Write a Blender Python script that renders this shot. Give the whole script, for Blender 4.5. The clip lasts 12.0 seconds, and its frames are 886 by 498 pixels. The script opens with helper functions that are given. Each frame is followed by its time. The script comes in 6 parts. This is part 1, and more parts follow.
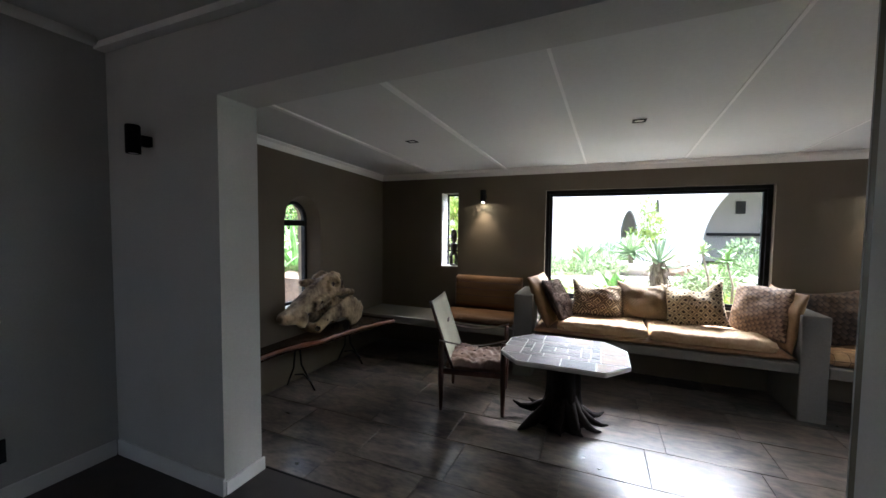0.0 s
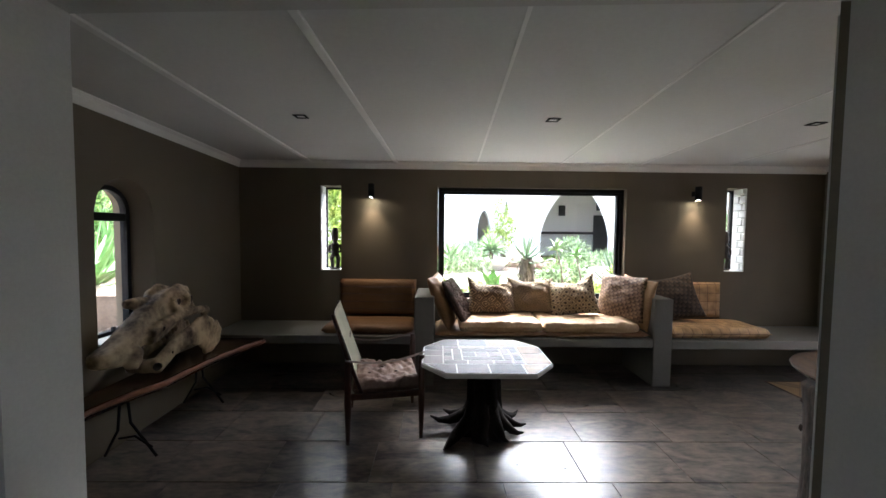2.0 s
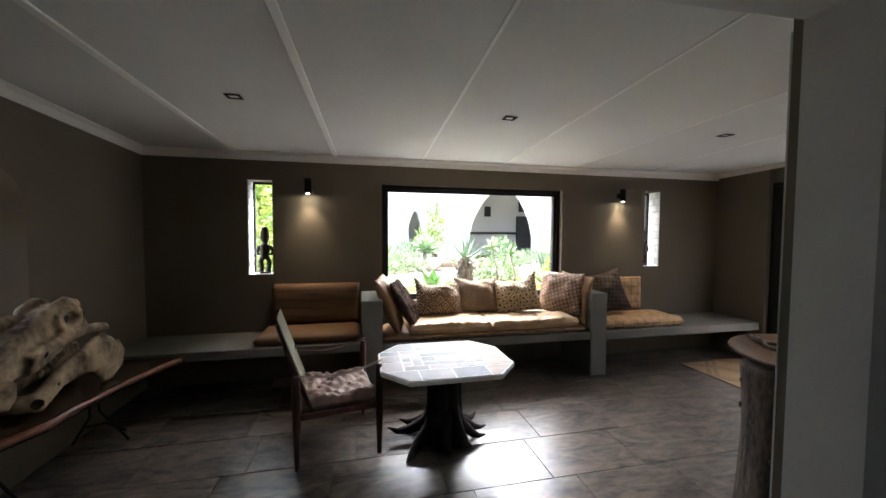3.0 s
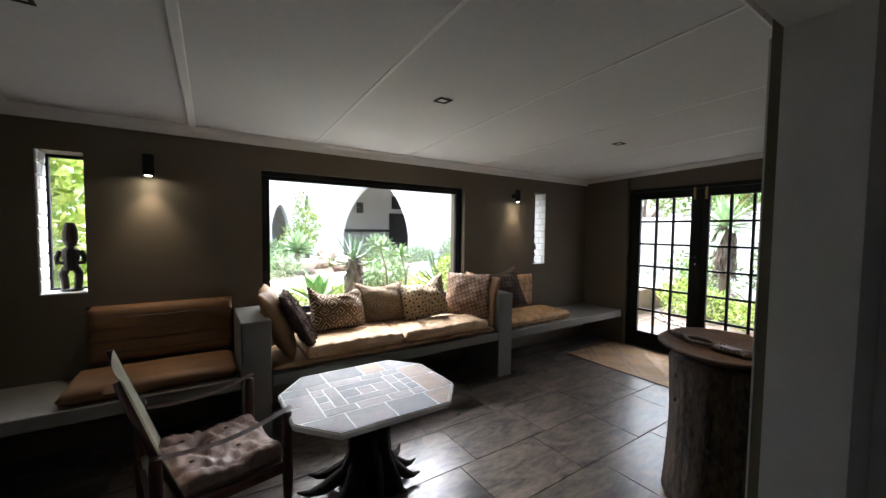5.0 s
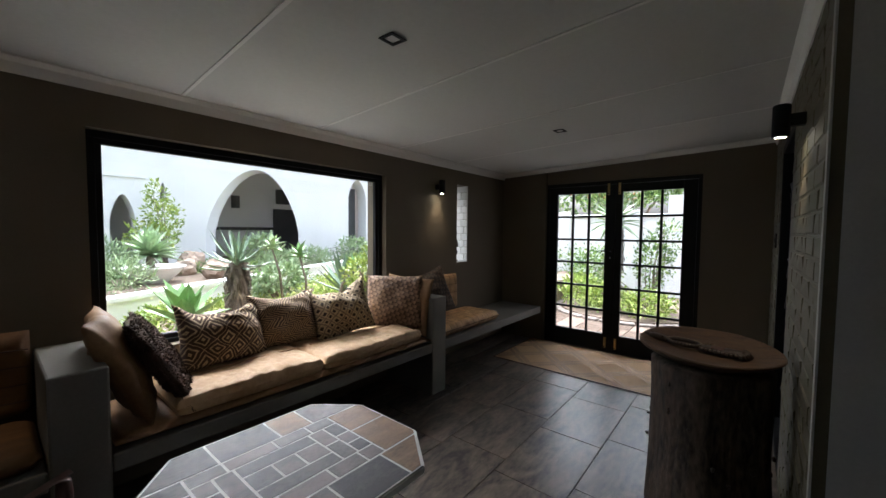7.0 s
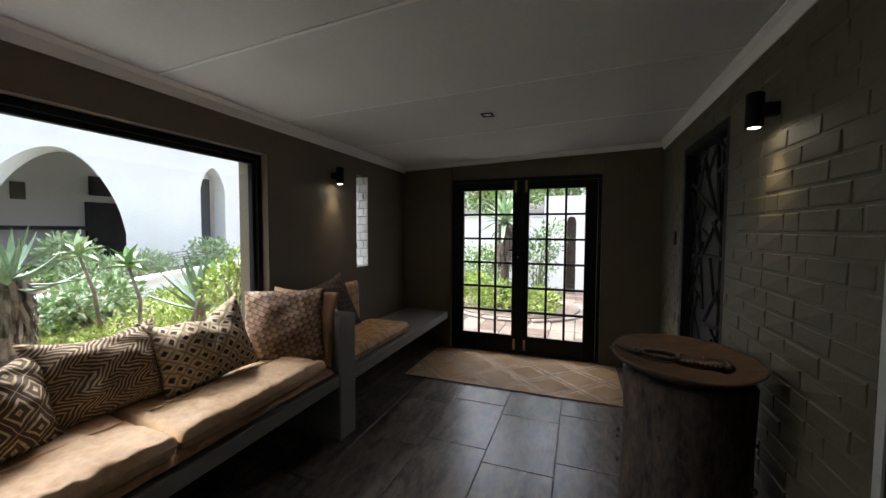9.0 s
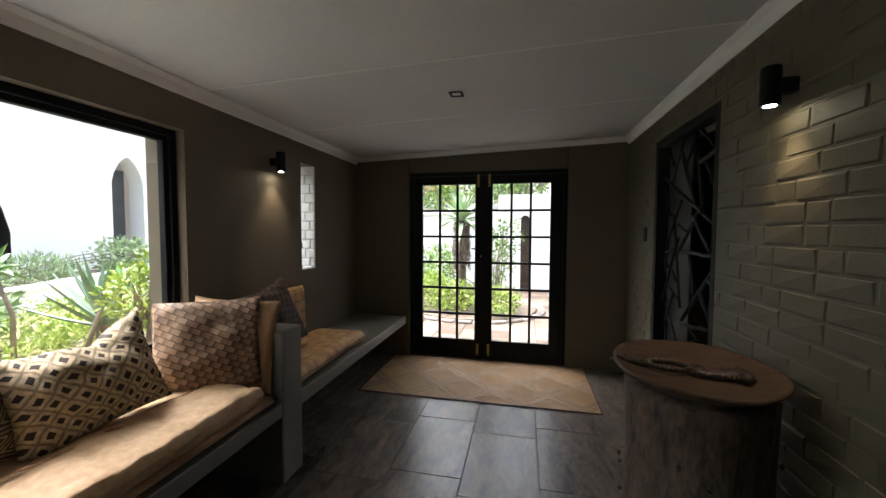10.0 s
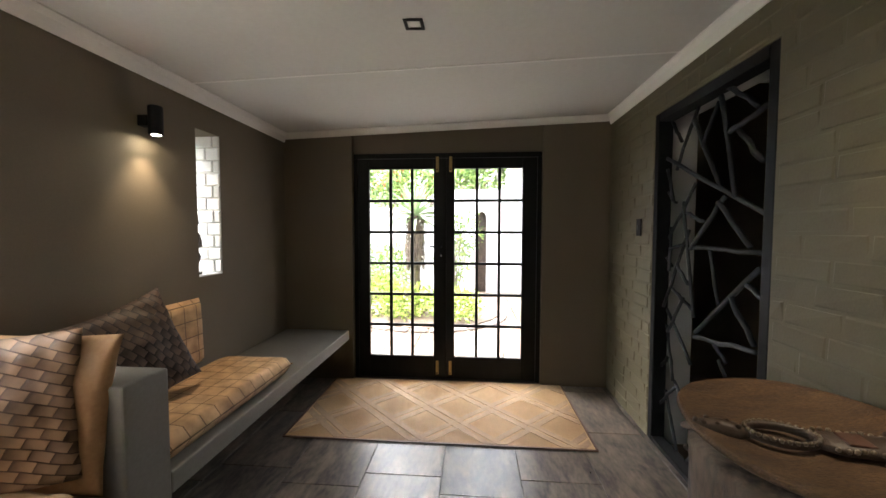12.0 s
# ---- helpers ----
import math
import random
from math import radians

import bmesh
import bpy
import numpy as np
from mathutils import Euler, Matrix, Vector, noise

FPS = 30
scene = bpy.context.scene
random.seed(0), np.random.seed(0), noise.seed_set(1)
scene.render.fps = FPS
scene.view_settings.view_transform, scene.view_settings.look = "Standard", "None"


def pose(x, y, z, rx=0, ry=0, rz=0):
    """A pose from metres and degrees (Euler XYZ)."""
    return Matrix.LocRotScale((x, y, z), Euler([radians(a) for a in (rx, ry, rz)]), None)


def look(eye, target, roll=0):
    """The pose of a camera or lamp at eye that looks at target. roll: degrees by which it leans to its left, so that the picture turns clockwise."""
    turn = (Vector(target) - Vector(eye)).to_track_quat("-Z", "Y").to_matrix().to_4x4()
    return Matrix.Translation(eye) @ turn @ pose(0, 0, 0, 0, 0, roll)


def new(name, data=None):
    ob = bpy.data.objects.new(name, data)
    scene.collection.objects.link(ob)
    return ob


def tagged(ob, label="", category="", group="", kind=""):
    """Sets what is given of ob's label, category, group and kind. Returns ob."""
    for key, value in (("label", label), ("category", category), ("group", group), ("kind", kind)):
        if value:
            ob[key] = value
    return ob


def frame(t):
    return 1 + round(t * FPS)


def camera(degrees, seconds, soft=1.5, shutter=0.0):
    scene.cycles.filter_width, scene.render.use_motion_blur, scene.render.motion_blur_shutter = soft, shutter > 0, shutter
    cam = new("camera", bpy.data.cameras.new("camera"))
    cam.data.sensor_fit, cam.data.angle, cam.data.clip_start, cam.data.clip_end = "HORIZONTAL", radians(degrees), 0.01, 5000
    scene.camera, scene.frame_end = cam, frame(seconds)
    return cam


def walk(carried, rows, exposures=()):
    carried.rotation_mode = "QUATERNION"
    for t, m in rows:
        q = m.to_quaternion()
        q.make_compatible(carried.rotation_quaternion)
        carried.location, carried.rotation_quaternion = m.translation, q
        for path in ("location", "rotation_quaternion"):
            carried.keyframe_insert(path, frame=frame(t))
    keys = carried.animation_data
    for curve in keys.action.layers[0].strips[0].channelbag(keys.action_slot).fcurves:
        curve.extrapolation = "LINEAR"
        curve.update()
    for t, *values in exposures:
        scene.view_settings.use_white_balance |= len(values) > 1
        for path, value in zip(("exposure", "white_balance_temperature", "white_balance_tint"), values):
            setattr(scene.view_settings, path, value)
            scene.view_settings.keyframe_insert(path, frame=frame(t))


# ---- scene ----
cam = camera(99.8, 12.0)
PATH = [
    (0, (0.212, 0.238, 1.544), (-0.558, 2.081, 1.441), 0.6),
    (0.5, (0.042, 0.255, 1.541), (-0.53, 2.169, 1.444), 0.8),
    (1, (-0.097, 0.328, 1.522), (-0.472, 2.29, 1.425), 0.7),
    (1.5, (-0.241, 0.439, 1.509), (-0.424, 2.429, 1.418), 0.6),
    (2, (-0.373, 0.535, 1.524), (-0.347, 2.533, 1.427), 0.6),
    (2.5, (-0.527, 0.598, 1.519), (-0.294, 2.582, 1.429), 0.6),
    (3, (-0.617, 0.701, 1.504), (-0.178, 2.65, 1.416), 0.4),
    (5, (-0.858, 1.294, 1.523), (0.253, 2.954, 1.425), 0.7),
    (5.5, (-0.854, 1.458, 1.5), (0.406, 3.009, 1.408), 0.5),
    (6, (-0.794, 1.646, 1.509), (0.579, 3.097, 1.418), 0.4),
    (6.5, (-0.744, 1.809, 1.519), (0.72, 3.17, 1.424), 0.4),
    (7, (-0.732, 2.008, 1.477), (0.817, 3.269, 1.38), 0.5),
    (9, (-0.377, 2.614, 1.472), (1.499, 3.299, 1.375), 0.3),
    (9.5, (-0.216, 2.729, 1.444), (1.706, 3.273, 1.35), 0.3),
    (10, (-0.059, 2.833, 1.439), (1.893, 3.255, 1.345), 0.2),
    (10.5, (0.094, 2.895, 1.429), (2.066, 3.216, 1.334), 0.2),
    (11, (0.304, 2.93, 1.425), (2.286, 3.177, 1.326), 0.2),
    (11.5, (0.487, 2.961, 1.401), (2.475, 3.158, 1.307), 0.1),
    (12, (0.649, 3.001, 1.39), (2.64, 3.161, 1.295), 0.1),
]
EXPOSURES = [(0, 4.0, 5500, 10), (1.5, 3.85, 5550, 10), (3, 4.1, 5750, 10), (5, 3.55, 5700, 10), (7, 2.65, 5700, 10), (9, 2.6, 5800, 10), (10, 3.0, 6000, 10), (11, 3.65, 6200, 10), (12, 4.2, 6250, 10)]
walk(cam, [(t, look(eye, target, roll)) for t, eye, target, roll in PATH], EXPOSURES)

# ---- light ----
world = bpy.data.worlds.new("sky")
scene.world = world
world.use_nodes = True
wn = world.node_tree.nodes
sky = wn.new("ShaderNodeTexSky")
sky.sky_type, sky.sun_disc = "NISHITA", False
sky.sun_elevation, sky.sun_rotation = radians(58), radians(30)
sky.air_density, sky.dust_density, sky.ozone_density = 1.0, 10.0, 0.6
wn["Background"].inputs["Strength"].default_value = 0.15
haze = wn.new("ShaderNodeHueSaturation")  # a thin overcast greys the blue
haze.inputs["Saturation"].default_value = 0.42
world.node_tree.links.new(sky.outputs["Color"], haze.inputs["Color"])
world.node_tree.links.new(haze.outputs["Color"], wn["Background"].inputs["Color"])
sun = new("sun", bpy.data.lights.new("sun", "SUN"))
sun.data.energy, sun.data.angle, sun.data.color = 0.85, radians(85), (1.0, 0.96, 0.9)
sun.matrix_world = look((2.6, 9.2, 12.0), (0.6, 3.4, 0))


# ---- materials ----
def nodes_of(name):
    m = bpy.data.materials.new(name)
    m.use_nodes = True
    nt = m.node_tree
    return m, nt, nt.nodes["Principled BSDF"]


def surface(name, a, b, scale=3.0, fine=60.0, rough=0.6, rough2=None, bump=0.15, metal=0.0, stretch=(1, 1, 1), rnd=0.0, detail=6.0, spec=0.5, mixfine=0.35, island=False, swirl=0.0, lo=0.32, hi=0.68):
    """Two colours mixed by coarse and fine noise, with fine relief."""
    m, nt, p = nodes_of(name)
    N, L = nt.nodes.new, nt.links.new
    co = N("ShaderNodeTexCoord")
    mp = N("ShaderNodeMapping")
    mp.inputs["Scale"].default_value = stretch
    L(co.outputs["Object"], mp.inputs["Vector"])
    if rnd:
        info = N("ShaderNodeNewGeometry") if island else N("ShaderNodeObjectInfo")
        source = info.outputs["Random Per Island"] if island else info.outputs["Random"]
        sc = N("ShaderNodeMath")
        sc.operation = "MULTIPLY"
        sc.inputs[1].default_value = 37.0
        L(source, sc.inputs[0])
        L(sc.outputs[0], mp.inputs["Location"])
    n1, n2 = N("ShaderNodeTexNoise"), N("ShaderNodeTexNoise")
    n1.inputs["Scale"].default_value, n1.inputs["Detail"].default_value, n1.inputs["Distortion"].default_value = scale, detail, swirl
    n2.inputs["Scale"].default_value, n2.inputs["Detail"].default_value = fine, 4.0
    L(mp.outputs[0], n1.inputs["Vector"]), L(mp.outputs[0], n2.inputs["Vector"])
    mix = N("ShaderNodeMix")
    mix.inputs["Factor"].default_value = mixfine
    L(n1.outputs["Fac"], mix.inputs[2]), L(n2.outputs["Fac"], mix.inputs[3])
    ramp = N("ShaderNodeValToRGB")
    ramp.color_ramp.elements[0].position, ramp.color_ramp.elements[1].position = lo, hi
    ramp.color_ramp.elements[0].color, ramp.color_ramp.elements[1].color = (*a, 1), (*b, 1)
    last = mix.outputs[0]
    if rnd:
        add = N("ShaderNodeMath")
        add.operation = "MULTIPLY_ADD"
        add.inputs[1].default_value, add.inputs[2].default_value = rnd, -rnd / 2
        L(source, add.inputs[0])
        plus = N("ShaderNodeMath")
        L(last, plus.inputs[0]), L(add.outputs[0], plus.inputs[1])
        last = plus.outputs[0]
    L(last, ramp.inputs[0])
    L(ramp.outputs[0], p.inputs["Base Color"])
    mr = N("ShaderNodeMapRange")
    mr.inputs["To Min"].default_value, mr.inputs["To Max"].default_value = rough, rough if rough2 is None else rough2
    L(n1.outputs["Fac"], mr.inputs["Value"]), L(mr.outputs[0], p.inputs["Roughness"])
    p.inputs["Metallic"].default_value = metal
    p.inputs["Specular IOR Level"].default_value = spec
    if bump:
        bp = N("ShaderNodeBump")
        bp.inputs["Strength"].default_value, bp.inputs["Distance"].default_value = bump, 0.01
        L(mix.outputs[0], bp.inputs["Height"]), L(bp.outputs[0], p.inputs["Normal"])
    return m


def glow(name, colour, strength):
    m, nt, p = nodes_of(name)
    p.inputs["Base Color"].default_value = (*colour, 1)
    p.inputs["Emission Color"].default_value = (*colour, 1)
    p.inputs["Emission Strength"].default_value = strength
    return m


def grid_cloth(name, a, b, gap, line=0.08, rough=0.75, turn=0.0, plane="XZ", offset=0.5, width=2.0, bump=0.6):
    """Woven or pieced cloth: a brick grid with dark seams over a mottled ground."""
    m, nt, p = nodes_of(name)
    N, L = nt.nodes.new, nt.links.new
    co = N("ShaderNodeTexCoord")
    sep, comb = N("ShaderNodeSeparateXYZ"), N("ShaderNodeCombineXYZ")
    L(co.outputs["Object"], sep.inputs[0])
    L(sep.outputs[plane[0]], comb.inputs[0]), L(sep.outputs[plane[1]], comb.inputs[1])
    mp = N("ShaderNodeMapping")
    mp.inputs["Rotation"].default_value = (0, 0, radians(turn))
    L(comb.outputs[0], mp.inputs["Vector"])
    br = N("ShaderNodeTexBrick")
    br.offset, br.offset_frequency = offset, 2
    br.inputs["Scale"].default_value = 1.0 / gap
    br.inputs["Brick Width"].default_value, br.inputs["Row Height"].default_value = width, 1.0
    br.inputs["Mortar Size"].default_value = line
    br.inputs["Mortar Smooth"].default_value = 0.6
    br.inputs["Color1"].default_value, br.inputs["Color2"].default_value = (*a, 1), (*b, 1)
    br.inputs["Mortar"].default_value = (*[c * 0.3 for c in a], 1)
    L(mp.outputs[0], br.inputs["Vector"])
    nz = N("ShaderNodeTexNoise")
    nz.inputs["Scale"].default_value, nz.inputs["Detail"].default_value = 14, 6
    L(co.outputs["Object"], nz.inputs["Vector"])
    mul = N("ShaderNodeMix")
    mul.data_type, mul.blend_type = "RGBA", "MULTIPLY"
    mul.inputs["Factor"].default_value = 0.75
    rmp = N("ShaderNodeValToRGB")
    rmp.color_ramp.elements[0].position, rmp.color_ramp.elements[1].position = 0.3, 0.65
    rmp.color_ramp.elements[0].color = (0.45, 0.42, 0.4, 1)
    L(nz.outputs["Fac"], rmp.inputs[0])
    L(br.outputs["Color"], mul.inputs[6]), L(rmp.outputs[0], mul.inputs[7])
    L(mul.outputs[2], p.inputs["Base Color"])
    p.inputs["Roughness"].default_value = rough
    bp = N("ShaderNodeBump")
    bp.invert = True
    bp.inputs["Strength"].default_value, bp.inputs["Distance"].default_value = bump, 0.004
    L(br.outputs["Fac"], bp.inputs["Height"]), L(bp.outputs[0], p.inputs["Normal"])
    return m


def kuba_cloth(name, light, dark, gap, mode, turn=45.0):
    """Raffia cut-pile cloth with nested lozenges or dotted lozenges in dark pile."""
    m, nt, p = nodes_of(name)
    N, L = nt.nodes.new, nt.links.new

    def math(op, x, y=None, z=None):
        n = N("ShaderNodeMath")
        n.operation = op
        for slot, v in enumerate((x, y, z)):
            if v is None:
                continue
            if isinstance(v, (int, float)):
                n.inputs[slot].default_value = v
            else:
                L(v, n.inputs[slot])
        return n.outputs[0]

    co, mp = N("ShaderNodeTexCoord"), N("ShaderNodeMapping")
    wob = N("ShaderNodeTexNoise")
    wob.inputs["Scale"].default_value = 7.0
    L(co.outputs["Object"], wob.inputs["Vector"])
    mixv = N("ShaderNodeMix")
    mixv.data_type = "VECTOR"
    mixv.inputs["Factor"].default_value = 0.06
    L(co.outputs["Object"], mixv.inputs[4]), L(wob.outputs["Color"], mixv.inputs[5])
    mp.inputs["Rotation"].default_value = (0, radians(turn), 0)
    L(mixv.outputs[1], mp.inputs["Vector"])
    sep = N("ShaderNodeSeparateXYZ")
    L(mp.outputs[0], sep.inputs[0])
    u = math("ABSOLUTE", math("SUBTRACT", math("FRACT", math("DIVIDE", sep.outputs["X"], gap)), 0.5))
    v = math("ABSOLUTE", math("SUBTRACT", math("FRACT", math("DIVIDE", sep.outputs["Z"], gap)), 0.5))
    d = math("MAXIMUM", u, v)
    if mode == "rings":
        f = math("LESS_THAN", math("SINE", math("MULTIPLY", d, 27.0)), 0.45)
    elif mode == "dots":
        spot = math("LESS_THAN", d, 0.21)
        field = math("MULTIPLY", math("GREATER_THAN", d, 0.42), 0.55)
        f = math("MAXIMUM", spot, field)
    else:
        zig = math("ADD", math("DIVIDE", sep.outputs["X"], gap), math("MULTIPLY", v, 1.6))
        f = math("GREATER_THAN", math("SINE", math("MULTIPLY", zig, 24.0)), -0.2)
    fine = N("ShaderNodeTexNoise")
    fine.inputs["Scale"].default_value, fine.inputs["Detail"].default_value = 45, 5
    L(co.outputs["Object"], fine.inputs["Vector"])
    tone = N("ShaderNodeValToRGB")
    tone.color_ramp.elements[0].position, tone.color_ramp.elements[1].position = 0.3, 0.7
    tone.color_ramp.elements[0].color = (*[c * 0.5 for c in light], 1)
    tone.color_ramp.elements[1].color = (*light, 1)
    L(fine.outputs["Fac"], tone.inputs[0])
    mix = N("ShaderNodeMix")
    mix.data_type = "RGBA"
    mix.inputs[7].default_value = (*dark, 1)
    L(f, mix.inputs["Factor"]), L(tone.outputs[0], mix.inputs[6])
    L(mix.outputs[2], p.inputs["Base Color"])
    p.inputs["Roughness"].default_value = 0.9
    bp = N("ShaderNodeBump")
    bp.inputs["Strength"].default_value, bp.inputs["Distance"].default_value = 0.5, 0.004
    L(math("ADD", f, fine.outputs["Fac"]), bp.inputs["Height"]), L(bp.outputs[0], p.inputs["Normal"])
    return m


def strap_cloth(name, a, b, gap, turn):
    """Basket weave of flat leather straps, each rising along its length and tucked under the next. The shading of this
    relief is put into the colour too.
    """
    m, nt, p = nodes_of(name)
    N, L = nt.nodes.new, nt.links.new

    def math(op, x, y):
        n = N("ShaderNodeMath")
        n.operation = op
        for slot, v in enumerate((x, y)):
            if isinstance(v, (int, float)):
                n.inputs[slot].default_value = v
            else:
                L(v, n.inputs[slot])
        return n.outputs[0]

    co, mp, sep = N("ShaderNodeTexCoord"), N("ShaderNodeMapping"), N("ShaderNodeSeparateXYZ")
    mp.inputs["Rotation"].default_value = (0, radians(turn), 0)
    L(co.outputs["Object"], mp.inputs["Vector"]), L(mp.outputs[0], sep.inputs[0])
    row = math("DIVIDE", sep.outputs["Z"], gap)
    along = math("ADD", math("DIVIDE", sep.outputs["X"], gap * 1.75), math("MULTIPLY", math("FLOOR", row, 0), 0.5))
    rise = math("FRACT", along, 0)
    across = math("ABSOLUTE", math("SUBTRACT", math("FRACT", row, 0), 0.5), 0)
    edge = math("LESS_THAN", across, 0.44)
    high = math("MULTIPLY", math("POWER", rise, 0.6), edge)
    nz = N("ShaderNodeTexNoise")
    nz.inputs["Scale"].default_value, nz.inputs["Detail"].default_value = 11, 7
    L(co.outputs["Object"], nz.inputs["Vector"])
    # tucked ends and strap edges are coloured darker, as painted shade over the mottling
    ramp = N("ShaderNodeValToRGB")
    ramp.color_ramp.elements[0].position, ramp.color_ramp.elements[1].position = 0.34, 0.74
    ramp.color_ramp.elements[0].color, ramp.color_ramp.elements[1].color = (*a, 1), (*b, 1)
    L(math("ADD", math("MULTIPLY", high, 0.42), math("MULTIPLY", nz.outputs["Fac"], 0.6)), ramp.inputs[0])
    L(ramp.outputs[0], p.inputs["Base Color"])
    p.inputs["Roughness"].default_value = 0.62
    p.inputs["Specular IOR Level"].default_value = 0.3
    bp = N("ShaderNodeBump")
    bp.inputs["Strength"].default_value, bp.inputs["Distance"].default_value = 1.0, 0.014
    L(high, bp.inputs["Height"]), L(bp.outputs[0], p.inputs["Normal"])
    return m


wall_paint = surface("taupe wall paint", (0.118, 0.094, 0.061), (0.142, 0.114, 0.076), 1.6, 140, 0.75, 0.85, 0.06)
grey_paint = surface("grey lime plaster", (0.44, 0.43, 0.40), (0.52, 0.51, 0.475), 2.2, 90, 0.8, 0.9, 0.25)
brick_paint = surface("olive painted brick", (0.088, 0.074, 0.040), (0.112, 0.095, 0.054), 6, 120, 0.55, 0.75, 0.25, rnd=0.15)
white_brick = surface("white painted brick", (0.62, 0.62, 0.6), (0.75, 0.75, 0.73), 5, 90, 0.7, 0.8, 0.3, rnd=0.1)
ceiling_white = surface("white ceiling board", (0.54, 0.535, 0.51), (0.61, 0.605, 0.58), 0.9, 40, 0.8, 0.9, 0.03)
trim_white = surface("white trim paint", (0.70, 0.69, 0.66), (0.77, 0.76, 0.73), 2.0, 60, 0.6, 0.7, 0.05)
cement = surface("grey cement screed", (0.142, 0.131, 0.110), (0.192, 0.178, 0.152), 2.4, 70, 0.55, 0.75, 0.15)
grout = surface("dark grout", (0.10, 0.095, 0.09), (0.15, 0.145, 0.135), 9, 120, 0.9, 0.95, 0.2)
slate_tile = surface("slate look tile", (0.030, 0.027, 0.026), (0.235, 0.185, 0.145), 2.6, 18, 0.22, 0.42, 0.08, stretch=(1.0, 2.6, 1), rnd=0.07, detail=9, swirl=1.6, lo=0.36, hi=0.70)
iron = surface("grey black iron", (0.02, 0.021, 0.023), (0.04, 0.042, 0.045), 8, 160, 0.4, 0.55, 0.15, spec=0.2)
black_metal = surface("black powder coat", (0.010, 0.010, 0.011), (0.017, 0.017, 0.018), 8, 160, 0.5, 0.65, 0.04, spec=0.12)
black_wood = surface("black stained wood", (0.005, 0.005, 0.005), (0.011, 0.010, 0.009), 3, 50, 0.45, 0.6, 0.12, spec=0.2, stretch=(8, 8, 1))
brass = surface("aged brass", (0.45, 0.32, 0.12), (0.6, 0.45, 0.2), 20, 120, 0.3, 0.5, 0.05, metal=1.0)
steel = surface("brushed steel", (0.4, 0.4, 0.4), (0.55, 0.55, 0.55), 20, 120, 0.3, 0.45, 0.03, metal=1.0)
leather_tan = surface("tan leather", (0.25, 0.125, 0.050), (0.40, 0.235, 0.11), 3.5, 55, 0.45, 0.65, 0.3, detail=8)
brown_hide = surface("dark tan leather", (0.16, 0.078, 0.027), (0.29, 0.160, 0.064), 3.5, 55, 0.5, 0.7, 0.3, detail=8)
leather_pale = surface("sun faded tan hide", (0.40, 0.235, 0.105), (0.66, 0.465, 0.275), 4.0, 38, 0.55, 0.75, 0.6, detail=8)
raffia = surface("orange raffia mat", (0.125, 0.057, 0.018), (0.235, 0.117, 0.040), 3.0, 80, 0.55, 0.7, 0.35, stretch=(1, 6, 6))
dark_bark = surface("dark bark", (0.007, 0.006, 0.005), (0.030, 0.024, 0.020), 9, 60, 0.75, 0.95, 1.0, spec=0.15, stretch=(1, 1, 0.35))
grey_stump = surface("weathered stump wood", (0.012, 0.008, 0.006), (0.125, 0.088, 0.061), 7, 34, 0.75, 0.95, 1.0, stretch=(1.7, 1.7, 0.6), detail=10, mixfine=0.4, lo=0.36, hi=0.64)
dish_wood = surface("carved brown wood", (0.044, 0.020, 0.008), (0.135, 0.075, 0.033), 7, 70, 0.55, 0.75, 0.9, mixfine=0.5, lo=0.38, hi=0.64, stretch=(1, 4, 4))
carved_dark = surface("dark carved wood", (0.025, 0.016, 0.011), (0.07, 0.045, 0.03), 14, 90, 0.35, 0.6, 0.4)
slab_wood = surface("polished live edge wood", (0.016, 0.008, 0.005), (0.060, 0.026, 0.013), 3.0, 40, 0.16, 0.28, 0.12, stretch=(7, 1, 7), detail=8)
live_edge = surface("reddish live edge", (0.085, 0.026, 0.010), (0.22, 0.078, 0.030), 6, 40, 0.3, 0.45, 0.3, stretch=(4, 1, 4))
bone = surface("weathered bone", (0.055, 0.030, 0.013), (0.47, 0.345, 0.20), 5.0, 26, 0.6, 0.8, 0.7, detail=10, mixfine=0.22, lo=0.40, hi=0.60)
chair_wood = surface("red brown hardwood", (0.035, 0.013, 0.008), (0.085, 0.030, 0.016), 5, 50, 0.3, 0.42, 0.1, stretch=(6, 6, 1))
canvas = surface("cream canvas", (0.56, 0.53, 0.40), (0.68, 0.65, 0.52), 5, 220, 0.85, 0.9, 0.2)
chair_leather = surface("worn brown leather", (0.15, 0.085, 0.062), (0.36, 0.235, 0.175), 6, 50, 0.4, 0.6, 0.4)
strap_leather = surface("arm strap leather", (0.055, 0.026, 0.017), (0.115, 0.055, 0.037), 8, 70, 0.35, 0.5, 0.2)
fur_dark = surface("dark brown pile", (0.018, 0.011, 0.008), (0.085, 0.052, 0.036), 22, 110, 0.9, 0.98, 0.9, spec=0.1)
table_stone = surface("grey table slate", (0.085, 0.078, 0.084), (0.260, 0.222, 0.210), 5.0, 40, 0.42, 0.58, 0.3, spec=0.3, rnd=0.45, detail=9, swirl=0.8, stretch=(1, 2.2, 1))
tan_stone = surface("tan table slate", (0.16, 0.105, 0.065), (0.40, 0.26, 0.155), 5.0, 40, 0.42, 0.58, 0.3, spec=0.3, rnd=0.3, detail=9, swirl=0.8, stretch=(1, 2.2, 1))
table_grout = surface("pale cement grout", (0.66, 0.64, 0.60), (0.78, 0.76, 0.72), 8, 90, 0.45, 0.6, 0.2)
carpet = surface("dark floor covering", (0.045, 0.038, 0.034), (0.08, 0.068, 0.06), 5, 150, 0.85, 0.95, 0.3)
hide_mat = surface("tan hide mat", (0.36, 0.22, 0.095), (0.50, 0.33, 0.165), 2.2, 70, 0.6, 0.75, 0.3)
